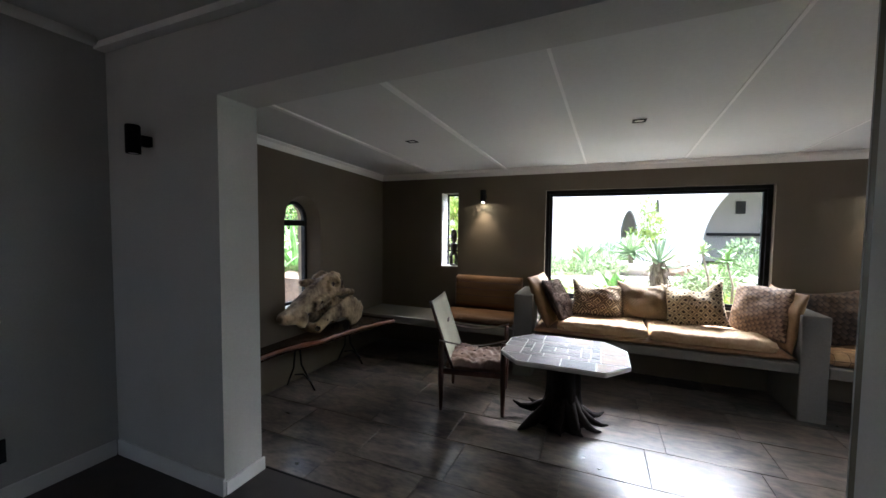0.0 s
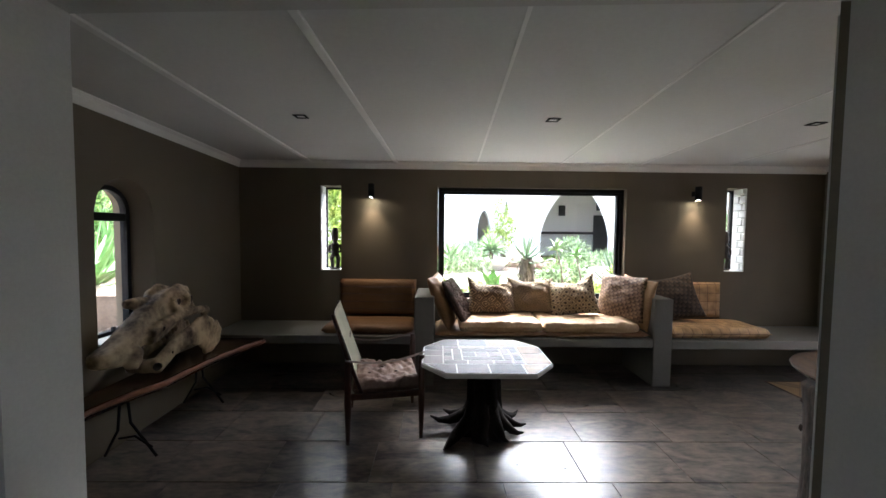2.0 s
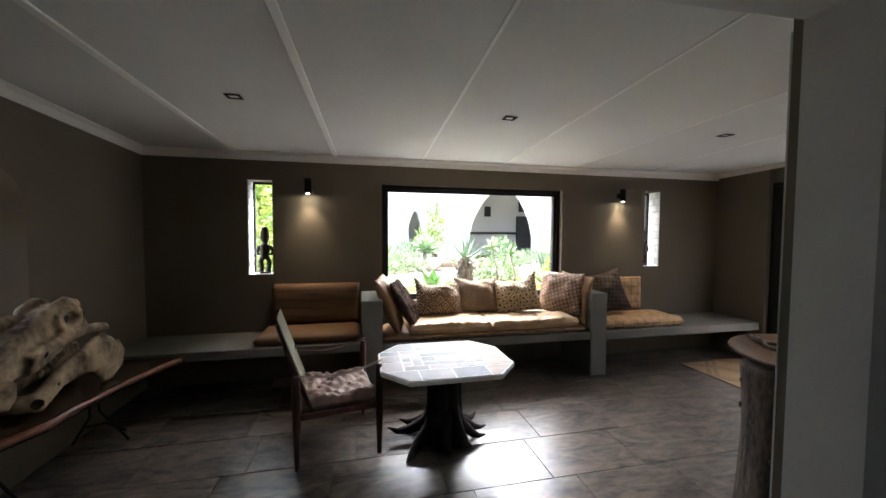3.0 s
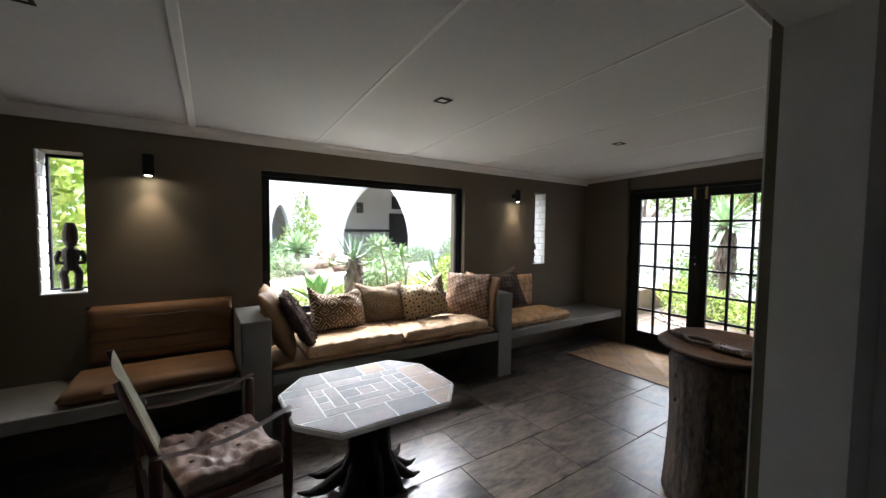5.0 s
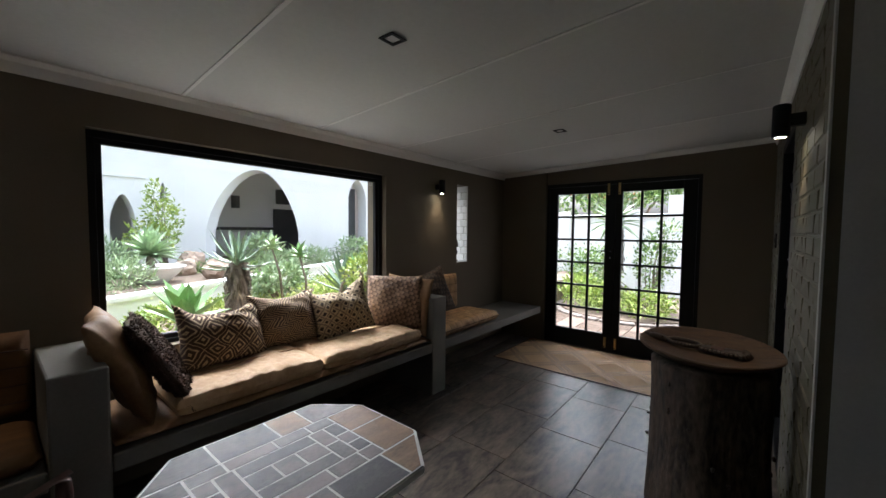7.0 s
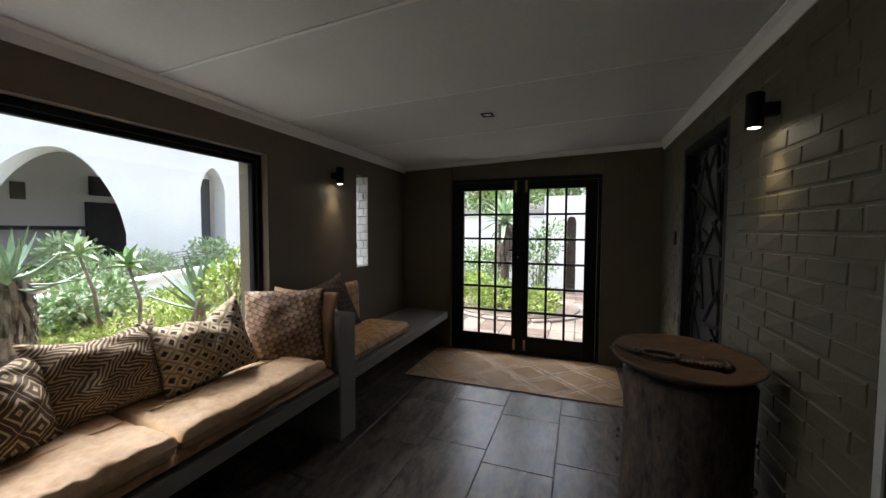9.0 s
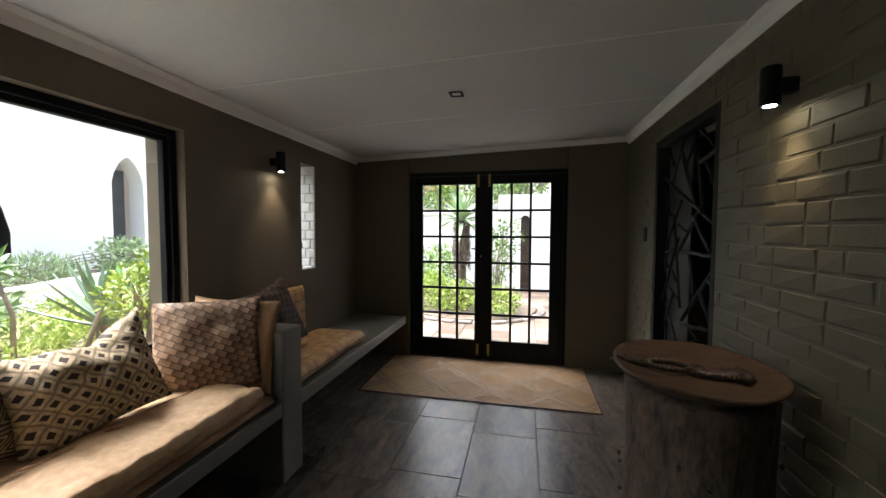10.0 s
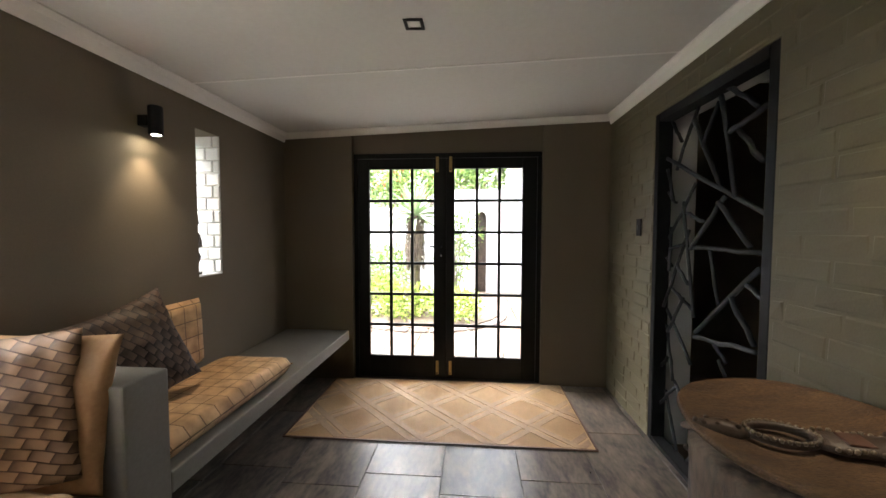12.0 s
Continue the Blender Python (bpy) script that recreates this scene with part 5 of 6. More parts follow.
for i, (ax, az, bx, bz) in enumerate(LONG + SHORT + LOW):
    a, b = Vector((ax, gy - 0.012 * (i % 3), az)), Vector((bx, gy - 0.012 * ((i + 1) % 3), bz))
    n = 6
    side = (b - a).normalized().cross(Vector((0, 1, 0)))
    pts = [a.lerp(b, k / n) + side * 0.014 * noise.noise(Vector((i * 3.1, k * 0.6, 0))) for k in range(n + 1)]
    rr = 0.0125 if i < len(LONG) else 0.010
    part("bar", tube(bmesh.new(), pts, [rr * (1 + 0.18 * noise.noise(Vector((i, k * 1.3, 2)))) for k in range(n + 1)], 8), iron, gr, smooth=True)
# what shows dimly behind it
t = thing("side_table", "red-brown wooden side table behind the gate", "table", pose(2.75, 0.55, STEP))
part("top", boxed(-0.45, 0.45, -0.25, 0.25, 0.62, 0.66, 0.006), red_wood, t)
for sx in (-0.4, 0.4):
    for sy in (-0.2, 0.2):
        part("leg", boxed(sx - 0.025, sx + 0.025, sy - 0.025, sy + 0.025, 0.0, 0.6195, 0.004), red_wood, t)

# ---- carved figures in the slit windows ----
def figure(x, z, h, label):
    k = h / 0.40
    bm = bmesh.new()
    tube(bm, [(0, 0, 0), (0, 0, 0.012)], [0.05, 0.05], 12)
    for s in (-1, 1):
        tube(bm, [(0.026 * s, 0, 0.012), (0.030 * s, 0.004, 0.06), (0.034 * s, -0.006, 0.10), (0.020 * s, 0, 0.135)], [0.018, 0.019, 0.021, 0.02], 10)
        tube(bm, [(0.045 * s, 0, 0.235), (0.060 * s, -0.004, 0.195), (0.056 * s, -0.010, 0.165), (0.028 * s, -0.02, 0.165)], [0.014, 0.013, 0.012, 0.010], 8)
    tube(bm, [(0, 0, 0.12), (0, 0, 0.16), (0, 0, 0.21), (0, 0, 0.243), (0, 0, 0.262)], [0.036, 0.034, 0.042, 0.038, 0.018], 12)
    tube(bm, [(0, 0, 0.255), (0, 0, 0.275), (0, -0.004, 0.30), (0, -0.002, 0.35), (0, 0, 0.385), (0, 0, 0.40)], [0.017, 0.026, 0.036, 0.034, 0.026, 0.020], 12)
    bmesh.ops.scale(bm, vec=(k, k, k), verts=bm.verts)
    me = bpy.data.meshes.new("carved_figure")
    bm.to_mesh(me)
    bm.free()
    me.materials.append(carved_dark)
    t = tagged(new("carved_figure", me), label, "figurine", "window figures")
    t.location = (x, YN + 0.11, z)
    return t


figure(-1.565, SLIT_L[2] + 0.011, 0.47, "dark carved wooden figure standing in a slit window")
figure(2.985, SLIT_R[2] + 0.011, 0.45, "dark carved wooden figure standing in a slit window")


# ---- outdoors ----
def mesh_from(name, verts, faces, material, parent, label="", smooth=False):
    me = bpy.data.meshes.new(name)
    me.from_pydata([tuple(v) for v in verts], [], faces)
    me.materials.append(material)
    if smooth:
        me.polygons.foreach_set("use_smooth", [True] * len(me.polygons))
    ob = new(name, me)
    ob.parent = parent
    if label:
        tagged(ob, label)
    return ob


def leaf_mass(name, spots, count, size, material, parent, seed, up=0.3, narrow=0.5):
    """Many small folded leaves scattered through some ellipsoids, denser towards their skins."""
    rng = np.random.default_rng(seed)
    verts, faces = [], []
    total = sum(s[3] * s[4] * s[5] for s in spots)
    for cx, cy, cz, rx, ry, rz in spots:
        n = max(8, int(count * rx * ry * rz / total))
        d = rng.normal(size=(n, 3))
        d /= np.linalg.norm(d, axis=1)[:, None]
        rad = rng.uniform(0.15, 1.0, n) ** 0.45 * rng.uniform(0.8, 1.12, n)
        pos = d * rad[:, None] * np.array((rx, ry, rz)) + np.array((cx, cy, cz))
        axis = d * 0.8 + rng.normal(size=(n, 3)) * 0.6 + np.array((0, 0, up))
        axis /= np.linalg.norm(axis, axis=1)[:, None]
        side = np.cross(axis, rng.normal(size=(n, 3)))
        side /= np.linalg.norm(side, axis=1)[:, None]
        drop = np.cross(axis, side)
        ln = size * rng.uniform(0.6, 1.35, n)[:, None]
        a, b = pos, pos + axis * ln
        m = pos + axis * ln * 0.45 + drop * ln * 0.10
        l, r = m + side * ln * narrow * 0.5 - drop * ln * 0.16, m - side * ln * narrow * 0.5 - drop * ln * 0.16
        for q in zip(a, l, b, r, m):
            i = len(verts)
            verts += list(q)
            faces += [(i, i + 1, i + 4), (i + 1, i + 2, i + 4), (i, i + 4, i + 3), (i + 4, i + 2, i + 3)]
    return tagged(mesh_from(name, verts, faces, material, parent), kind="stuff")


def blade(parent, base, yaw, rise, length, width, material, curl=0.5, thick=0.012, name="leaf", n=7):
    """One fleshy tapering leaf with a channelled face, curving as it goes out."""
    c, s = math.cos(yaw), math.sin(yaw)
    p = Vector(base)
    verts, faces = [], []
    ang = rise
    for k in range(n + 1):
        f = k / n
        w = width * (0.72 + 0.9 * f * (1 - f)) * (1 - f ** 2.6) * 0.5 + 0.0012
        along = Vector((c * math.cos(ang), s * math.cos(ang), math.sin(ang)))
        over = Vector((-c * math.sin(ang), -s * math.sin(ang), math.cos(ang)))
        side = Vector((-s, c, 0))
        verts += [p + side * w + over * w * 0.35, p + over * thick * (1 - f) * 0.2, p - side * w + over * w * 0.35, p - over * thick * (1 - f * 0.8)]
        p = p + along * (length / n)
        ang -= curl / n * (1 + 0.5 * math.sin(k))
    for k in range(n):
        a, b = 4 * k, 4 * k + 4
        for i in range(4):
            j = (i + 1) % 4
            faces.append((a + i, a + j, b + j, b + i))
    return mesh_from(name, verts, faces, material, parent, smooth=False)


def rosette(parent, centre, count, length, width, material, seed, lo=0.05, hi=1.45, curl=0.5):
    rng = random.Random(seed)
    for k in range(count):
        f = k / max(1, count - 1)
        yaw = k * 2.39996 + rng.uniform(-0.15, 0.15)
        rise = lo + (hi - lo) * f + rng.uniform(-0.1, 0.1)
        blade(parent, (centre[0], centre[1], centre[2] + 0.06 * f), yaw, rise, length * rng.uniform(0.85, 1.12) * (1 - 0.12 * f), width * rng.uniform(0.85, 1.1), material, curl * rng.uniform(0.6, 1.3) * (1.25 - f))


def dead_skirt(parent, x, y, z0, z1, r, seed, count=260):
    """Withered leaves hanging round a trunk, too many to count."""
    rng = random.Random(seed)
    verts, faces = [], []
    for k in range(count):
        a, z = rng.uniform(0, 2 * math.pi), rng.uniform(z0 + 0.08, z1)
        l, w = rng.uniform(0.12, 0.26), rng.uniform(0.008, 0.018)
        c, s = math.cos(a), math.sin(a)
        r0 = r * rng.uniform(0.75, 1.0)
        r1 = r0 + rng.uniform(0.0, 0.055)
        i = len(verts)
        tw = rng.uniform(-0.05, 0.05)
        verts += [(x + c * r0 - s * w, y + s * r0 + c * w, z), (x + c * r0 + s * w, y + s * r0 - c * w, z), (x + c * r1 + s * (w * 0.8 + tw), y + s * r1 - c * (w * 0.8 + tw), z - l * 0.6), (x + c * r1 - s * (w * 0.8 - tw), y + s * r1 + c * (w * 0.8 - tw), z - l * 0.6), (x + c * (r1 - 0.01) + s * tw, y + s * (r1 - 0.01) - c * tw, z - l)]
        faces += [(i, i + 1, i + 2, i + 3), (i + 3, i + 2, i + 4)]
    return tagged(mesh_from("dry_skirt", verts, faces, dead_leaf, parent, "grey-brown withered hanging leaves"), kind="stuff")


def bush(name, label, spots, count, size, material, seed, stems=5, base=None, narrow=0.5, category="bush"):
    t = thing(name, label, category)
    rng = random.Random(seed)
    bx, by, bz = base if base else (spots[0][0], spots[0][1], spots[0][2] - spots[0][5])
    for k in range(stems):
        cx, cy, cz, rx, ry, rz = spots[k % len(spots)]
        tip = Vector((cx + rng.uniform(-0.6, 0.6) * rx, cy + rng.uniform(-0.6, 0.6) * ry, cz + rng.uniform(-0.1, 0.6) * rz))
        root = Vector((bx + rng.uniform(-0.06, 0.06), by + rng.uniform(-0.06, 0.06), bz))
        mid = root.lerp(tip, 0.5) + Vector((rng.uniform(-0.06, 0.06), rng.uniform(-0.06, 0.06), 0.05))
        part("stem", tube(bmesh.new(), [root, mid, tip], [0.016, 0.011, 0.004], 6), twig, t)
    leaf_mass("foliage", spots, count, size, material, t, seed, narrow=narrow)
    return t


ground = setting("ground", boxed(-400, 400, -400, 400, -0.35, -0.05), soil, "bare brown soil")
# raised garden beds north of the room
# its retaining wall runs at an angle, away from the room towards the east
def bed_line(x):
    return 7.06 + 0.50 * x


setting("garden_bed_low", prism(bmesh.new(), [(-3.9, 5.05), (9.0, 5.05), (9.0, 11.18), (8.2, 11.18), (7.4, bed_line(7.4)), (-3.9, bed_line(-3.9))], -0.06, 0.44), soil, "brown soil of the lower garden bed")
setting("garden_bed_high", prism(bmesh.new(), [(-3.9, bed_line(-3.9) + 0.16), (7.4, bed_line(7.4) + 0.16), (8.1, 11.18), (-6.5, 11.18), (-6.5, 5.3)], -0.06, 0.655), soil, "brown soil of the raised garden bed")
bw = thing("garden_wall", "low white rendered retaining wall of the garden bed", "wall", kind="structure")
for name, lo, hi, z0, z1 in (("wall", 0.0, 0.17, -0.05, 0.70), ("coping", -0.03, 0.20, 0.7005, 0.745)):
    part(name, prism(bmesh.new(), [(-3.8, bed_line(-3.8) + lo), (7.4, bed_line(7.4) + lo), (7.4, bed_line(7.4) + hi), (-3.8, bed_line(-3.8) + hi)], z0, z1), render_white, bw)

# white house across the garden with pointed arches and a veranda behind them
BY = 11.2
house = thing("house", "white rendered house with pointed arches and a veranda", "house")
AX0, AX1, AZ1 = 2.20, 5.00, 3.05  # the block of wall that holds the wide arch
holes = [(AX0, AX1, 0.66, AZ1), (0.74, 1.13, 0.66, 2.12), (1.52, 1.62, 2.05, 2.40), (6.10, 6.76, 0.66, 3.00)]
bm = pierced(-9, 12, 0.0, 3.9, BY, BY + 0.40, holes)
arch_fill(bm, 0.74, 1.13, 1.62, 2.12, BY, BY + 0.40, True)
arch_fill(bm, 1.52, 1.62, 2.22, 2.40, BY, BY + 0.40, True)
arch_fill(bm, 6.10, 6.76, 2.45, 3.00, BY, BY + 0.40, True)


def wide_arch(shift):
    """Left foot over the point to the right foot, in x and z."""
    pts = [(2.32 + shift, 0.66)]
    for k in range(27):
        f = k / 26
        x = 2.32 + (4.50 - 2.32) * f
        e = abs(2 * f - 1.06) / 1.06 if f < 0.53 else (2 * f - 1.06) / 0.94
        pts.append((x + shift, 1.40 + 1.50 * (1 - min(e, 1.0) ** 1.9) ** 0.72))
    return pts + [(4.50 + shift, 0.66)]


front, back = wide_arch(0.0), wide_arch(0.34)  # the passage runs through the wall at a slant
for y, line in ((BY, front), (BY + 0.40, back)):
    n = len(line)
    rim = []
    for k, (x, z) in enumerate(line):
        f = k / (n - 1)
        rim.append((AX0, 0.66 + (AZ1 - 0.66) * f * 4) if f <= 0.25 else (AX1, 0.66 + (AZ1 - 0.66) * (1 - f) * 4) if f >= 0.75 else (AX0 + (AX1 - AX0) * (f - 0.25) * 2, AZ1))
    for k in range(n - 1):
        bm.faces.new([bm.verts.new((p[0], y, p[1])) for p in (line[k], line[k + 1], rim[k + 1], rim[k])])
for k in range(len(front) - 1):
    bm.faces.new([bm.verts.new(c) for c in ((front[k][0], BY, front[k][1]), (front[k + 1][0], BY, front[k + 1][1]), (back[k + 1][0], BY + 0.40, back[k + 1][1]), (back[k][0], BY + 0.40, back[k][1]))])
part("wall", bm, render_white, house, "white rendered wall with pointed arches")
part("moulding", boxed(-6.0, 1.30, BY - 0.03, BY - 0.0005, 2.44, 2.50, 0.008), render_white, house)
part("back_wall", boxed(-9, 12, 14.2, 14.5, 0.0, 3.9), render_white, house)
part("veranda_ceiling", boxed(-9, 12, BY + 0.401, 14.199, 3.3, 3.4), render_white, house)
part("veranda_floor", boxed(-9, 12, BY + 0.401, 14.199, 0.2, 0.66), paver, house)
part("roof", boxed(-9.3, 12.3, BY - 0.3, 14.8, 3.9005, 4.05, 0.02), dark_paint, house)
part("vent", boxed(4.02, 4.26, 14.15, 14.1995, 2.12, 2.50, 0.01), dark_paint, house, "dark square wall vent")
part("ledge", boxed(3.3, 5.28, 14.05, 14.1995, 1.45, 1.54, 0.01), dark_paint, house, "dark ledge along the veranda wall")
d = part("door", boxed(5.31, 6.5, 14.12, 14.1995, 0.661, 2.15, 0.01), dark_paint, house, "dark veranda door")
part("fanlight", boxed(5.40, 6.45, 14.13, 14.1995, 2.32, 2.80, 0.02), dark_paint, d)
part("shutter", boxed(6.105, 6.60, BY + 0.33, BY + 0.37, 0.67, 2.75, 0.006), dark_paint, house, "dark shutter in the narrow arch")

# the aloe before the window
aloe = thing("aloe_tree", "grey-green aloe with a skirt of dry leaves", "aloe")
ax, ay = 1.02, 6.36
part("trunk", tube(bmesh.new(), [(ax, ay, 0.43), (ax + 0.01, ay, 0.75), (ax, ay, 1.10)], [0.085, 0.075, 0.07], 12), dead_leaf, aloe, smooth=True)
dead_skirt(aloe, ax, ay, 0.42, 1.12, 0.10, 3, 420)
rosette(aloe, (ax, ay, 1.08), 26, 0.43, 0.056, leaf_aloe, 5, -0.45, 1.15, -0.75)
agave = thing("agave", "bright green broad-leaved agave", "agave")
part("stem", tube(bmesh.new(), [(0.43, 6.12, 0.43), (0.43, 6.12, 0.60)], [0.07, 0.06], 10), leaf_agave, agave)
rosette(agave, (0.45, 6.12, 0.56), 16, 0.47, 0.19, leaf_agave, 9, 0.30, 1.25, 0.10)
pot = thing("planter_bowl", "wide shallow white planter bowl", "planter", pose(0.85, 9.0, 0.62))
part("bowl", lathe(bmesh.new(), [(0.16, 0.0), (0.20, 0.03), (0.34, 0.16), (0.42, 0.26), (0.44, 0.27), (0.43, 0.285), (0.40, 0.275), (0.36, 0.23)], 32), render_white, pot, smooth=True)
part("soil", lathe(bmesh.new(), [(0.02, 0.22), (0.37, 0.232), (0.36, 0.243), (0.02, 0.25)], 24), soil, pot)
foxtail = thing("agave", "pale green foxtail agave in a white bowl", "agave")
part("stem", tube(bmesh.new(), [(0.85, 9.0, 0.865), (0.83, 9.0, 0.98), (0.85, 9.0, 1.06)], [0.06, 0.05, 0.05], 10), twig, foxtail)
rosette(foxtail, (0.85, 9.0, 1.06), 60, 0.46, 0.13, leaf_pale, 12, -0.15, 1.45, 0.30)
second = thing("agave", "pale green agave in the raised bed", "agave")
part("stem", tube(bmesh.new(), [(-0.05, 9.0, 0.65), (-0.05, 9.0, 0.80)], [0.06, 0.05], 10), twig, second)
rosette(second, (-0.05, 9.0, 0.78), 40, 0.60, 0.12, leaf_pale, 15, -0.05, 1.4, 0.45)
# sandstone rocks
for i, (x, y, rx, rz) in enumerate(((1.66, 8.9, 0.17, 0.15), (1.98, 9.0, 0.16, 0.13), (1.50, 9.7, 0.17, 0.16), (2.05, 9.8, 0.20, 0.14), (1.75, 10.2, 0.22, 0.22), (2.45, 9.75, 0.16, 0.12))):
    t = thing("rock", "pinkish sandstone rock in the raised bed", "rock", pose(x, y, 0.655), "garden rocks")
    part("stone", blob(bmesh.new(), (0, 0, rz * 0.8), (rx, rx * 0.8, rz), i + 2, 3, 0.35), rock_mat, t)
for i, (x, y) in enumerate(((-0.25, 10.6), (0.12, 10.7))):
    t = thing("clay_pot", "terracotta pot by the white house wall", "pot", pose(x, y, 0.66))
    part("body", lathe(bmesh.new(), [(0.10, 0.0), (0.17, 0.10), (0.19, 0.26), (0.15, 0.40), (0.17, 0.43), (0.15, 0.44)], 24), clay, t, smooth=True)

# frangipani-like stalks with leaf tufts
for i, (x, y, pts) in enumerate(((1.92, 6.5, ((0, 0, 0.43), (0.02, 0.02, 0.8), (-0.05, 0.05, 1.12))), (2.28, 6.35, ((0, 0, 0.43), (0.12, 0.02, 0.72), (0.30, 0.0, 0.92))), (1.75, 6.75, ((0, 0, 0.43), (-0.05, 0, 0.9), (-0.12, 0.05, 1.22))))):
    t = thing("frangipani", "bare grey stalk with tufts of broad green leaves", "shrub")
    part("stem", tube(bmesh.new(), [(x + p[0], y + p[1], p[2]) for p in pts], [0.02, 0.016, 0.012], 8), twig, t, smooth=True)
    e = pts[-1]
    rosette(t, (x + e[0], y + e[1], e[2]), 12, 0.20, 0.075, leaf_agave if i != 2 else leaf_grey, 20 + i, -0.1, 1.2, 0.5)
bush("silver_bush", "loose silver-green shrub in the garden bed", [(1.85, 7.0, 0.80, 0.40, 0.26, 0.20), (1.5, 7.0, 0.72, 0.25, 0.2, 0.16)], 800, 0.085, leaf_grey, 31, 8, (1.85, 7.0, 0.43))
bush("green_bush", "bright green leafy bush beside the window", [(2.42, 5.95, 0.90, 0.26, 0.25, 0.30), (2.50, 5.85, 1.15, 0.16, 0.15, 0.16)], 620, 0.062, leaf_lime, 32, 16, (2.45, 5.9, 0.43))
spiky = thing("aloe", "dark green spiky aloe in the garden bed", "aloe")
part("stem", tube(bmesh.new(), [(2.52, 6.5, 0.43), (2.52, 6.5, 0.60)], [0.05, 0.045], 8), twig, spiky)
rosette(spiky, (2.52, 6.5, 0.58), 18, 0.66, 0.085, leaf_aloe, 41, 0.25, 1.35, -0.2)
# ground cover
cover = thing("ground_cover", "low bright green ground cover plants", "plants", kind="stuff")
rng = random.Random(77)
spots = [(rng.uniform(-0.9, 4.6), rng.uniform(5.5, 7.1), 0.46 + rng.uniform(0, 0.06), rng.uniform(0.2, 0.42), rng.uniform(0.18, 0.34), rng.uniform(0.06, 0.14)) for k in range(44)]
spots += [(x, rng.uniform(6.9, bed_line(x) - 0.3), 0.47 + rng.uniform(0, 0.08), rng.uniform(0.25, 0.45), rng.uniform(0.2, 0.34), rng.uniform(0.08, 0.16)) for x in [0.6 + 0.17 * k for k in range(26)]]
leaf_mass("foliage", spots, 15000, 0.050, leaf_lime, cover, 51, narrow=0.6)
cover2 = thing("ground_cover", "low mixed green plants in the raised bed", "plants", kind="stuff")
spots = [(rng.uniform(-3.5, 6.2), rng.uniform(7.6, 10.9), 0.68 + rng.uniform(0, 0.08), rng.uniform(0.15, 0.4), rng.uniform(0.15, 0.35), rng.uniform(0.06, 0.2)) for k in range(90)]
spots = [p for p in spots if p[1] > bed_line(p[0]) + 0.45 and not (0.2 < p[0] < 1.5 and p[1] < 9.4)]
leaf_mass("foliage", spots, 7000, 0.07, leaf_bush, cover2, 52, narrow=0.5)
cover3 = thing("lavender", "soft silver-green lavender clumps", "plants", kind="stuff")
spots = [(-0.9, 8.2, 0.85, 0.5, 0.4, 0.25), (-0.3, 7.9, 0.8, 0.4, 0.3, 0.2), (0.35, 8.3, 0.85, 0.4, 0.4, 0.25), (0.45, 9.9, 0.95, 0.4, 0.4, 0.35), (3.0, 9.3, 0.85, 0.5, 0.4, 0.22), (3.9, 9.7, 0.85, 0.6, 0.4, 0.25)]
leaf_mass("foliage", spots, 5000, 0.09, leaf_grey, cover3, 53, up=0.9, narrow=0.12)
bush("tall_shrub", "tall airy yellow-green shrub by the house", [(1.36, 10.4, 1.70, 0.30, 0.3, 0.35), (1.25, 10.3, 1.30, 0.35, 0.3, 0.3), (1.28, 10.4, 2.08, 0.20, 0.2, 0.26), (0.98, 10.2, 1.35, 0.22, 0.2, 0.3)], 900, 0.085, leaf_lime, 33, 8, (1.4, 10.4, 0.65))
bush("yellow_bush", "small yellow-green bush under the window", [(-0.45, 5.75, 0.66, 0.25, 0.2, 0.22)], 700, 0.06, leaf_lime, 34, 6, (-0.45, 5.75, 0.43))
bush("green_bush", "leafy bush before the white house", [(3.1, 10.2, 1.05, 0.4, 0.35, 0.35), (5.4, 10.0, 0.95, 0.5, 0.4, 0.35)], 1500, 0.09, leaf_grey, 35, 8, (3.2, 10.2, 0.65))
bush("green_bush", "big-leaved green bush outside the slit window", [(-2.2, 6.6, 1.5, 0.55, 0.45, 0.6), (-2.4, 6.8, 2.2, 0.7, 0.5, 0.5), (-1.9, 6.6, 0.8, 0.5, 0.4, 0.4)], 2200, 0.13, leaf_lime, 36, 10, (-2.2, 6.6, 0.43), narrow=0.7)
bush("green_bush", "big leafy bush at the corner of the room", [(3.9, 6.4, 1.0, 0.5, 0.4, 0.5), (4.4, 6.8, 1.5, 0.5, 0.4, 0.5)], 1600, 0.09, leaf_bush, 37, 8, (4.0, 6.5, 0.43))
# west side, through the arched window
ww = thing("garden_wall", "low white garden wall west of the room", "wall", kind="structure")
part("wall", boxed(-5.4, -5.2, 1.5, 5.04, -0.05, 0.55, 0.02), render_white, ww)
part("wall", boxed(-5.4, -5.2, 5.045, 9.5, -0.05, 0.55, 0.02), render_white, ww)
part("coping", boxed(-5.43, -5.17, 1.5, 9.5, 0.5505, 0.60, 0.012), render_white, ww)
for i, (x, y, h, ln) in enumerate(((-5.75, 6.35, 0.5, 1.5), (-6.2, 7.2, 0.4, 1.6), (-5.7, 5.5, 0.4, 1.3))):
    t = thing("sword_plant", "tall clump of long sword-shaped green leaves", "plant")
    part("stem", tube(bmesh.new(), [(x, y, -0.05), (x, y, h)], [0.09, 0.07], 8), twig, t)
    rosette(t, (x, y, h), 26, ln, 0.13, leaf_agave, 60 + i, 0.3, 1.5, 0.35)
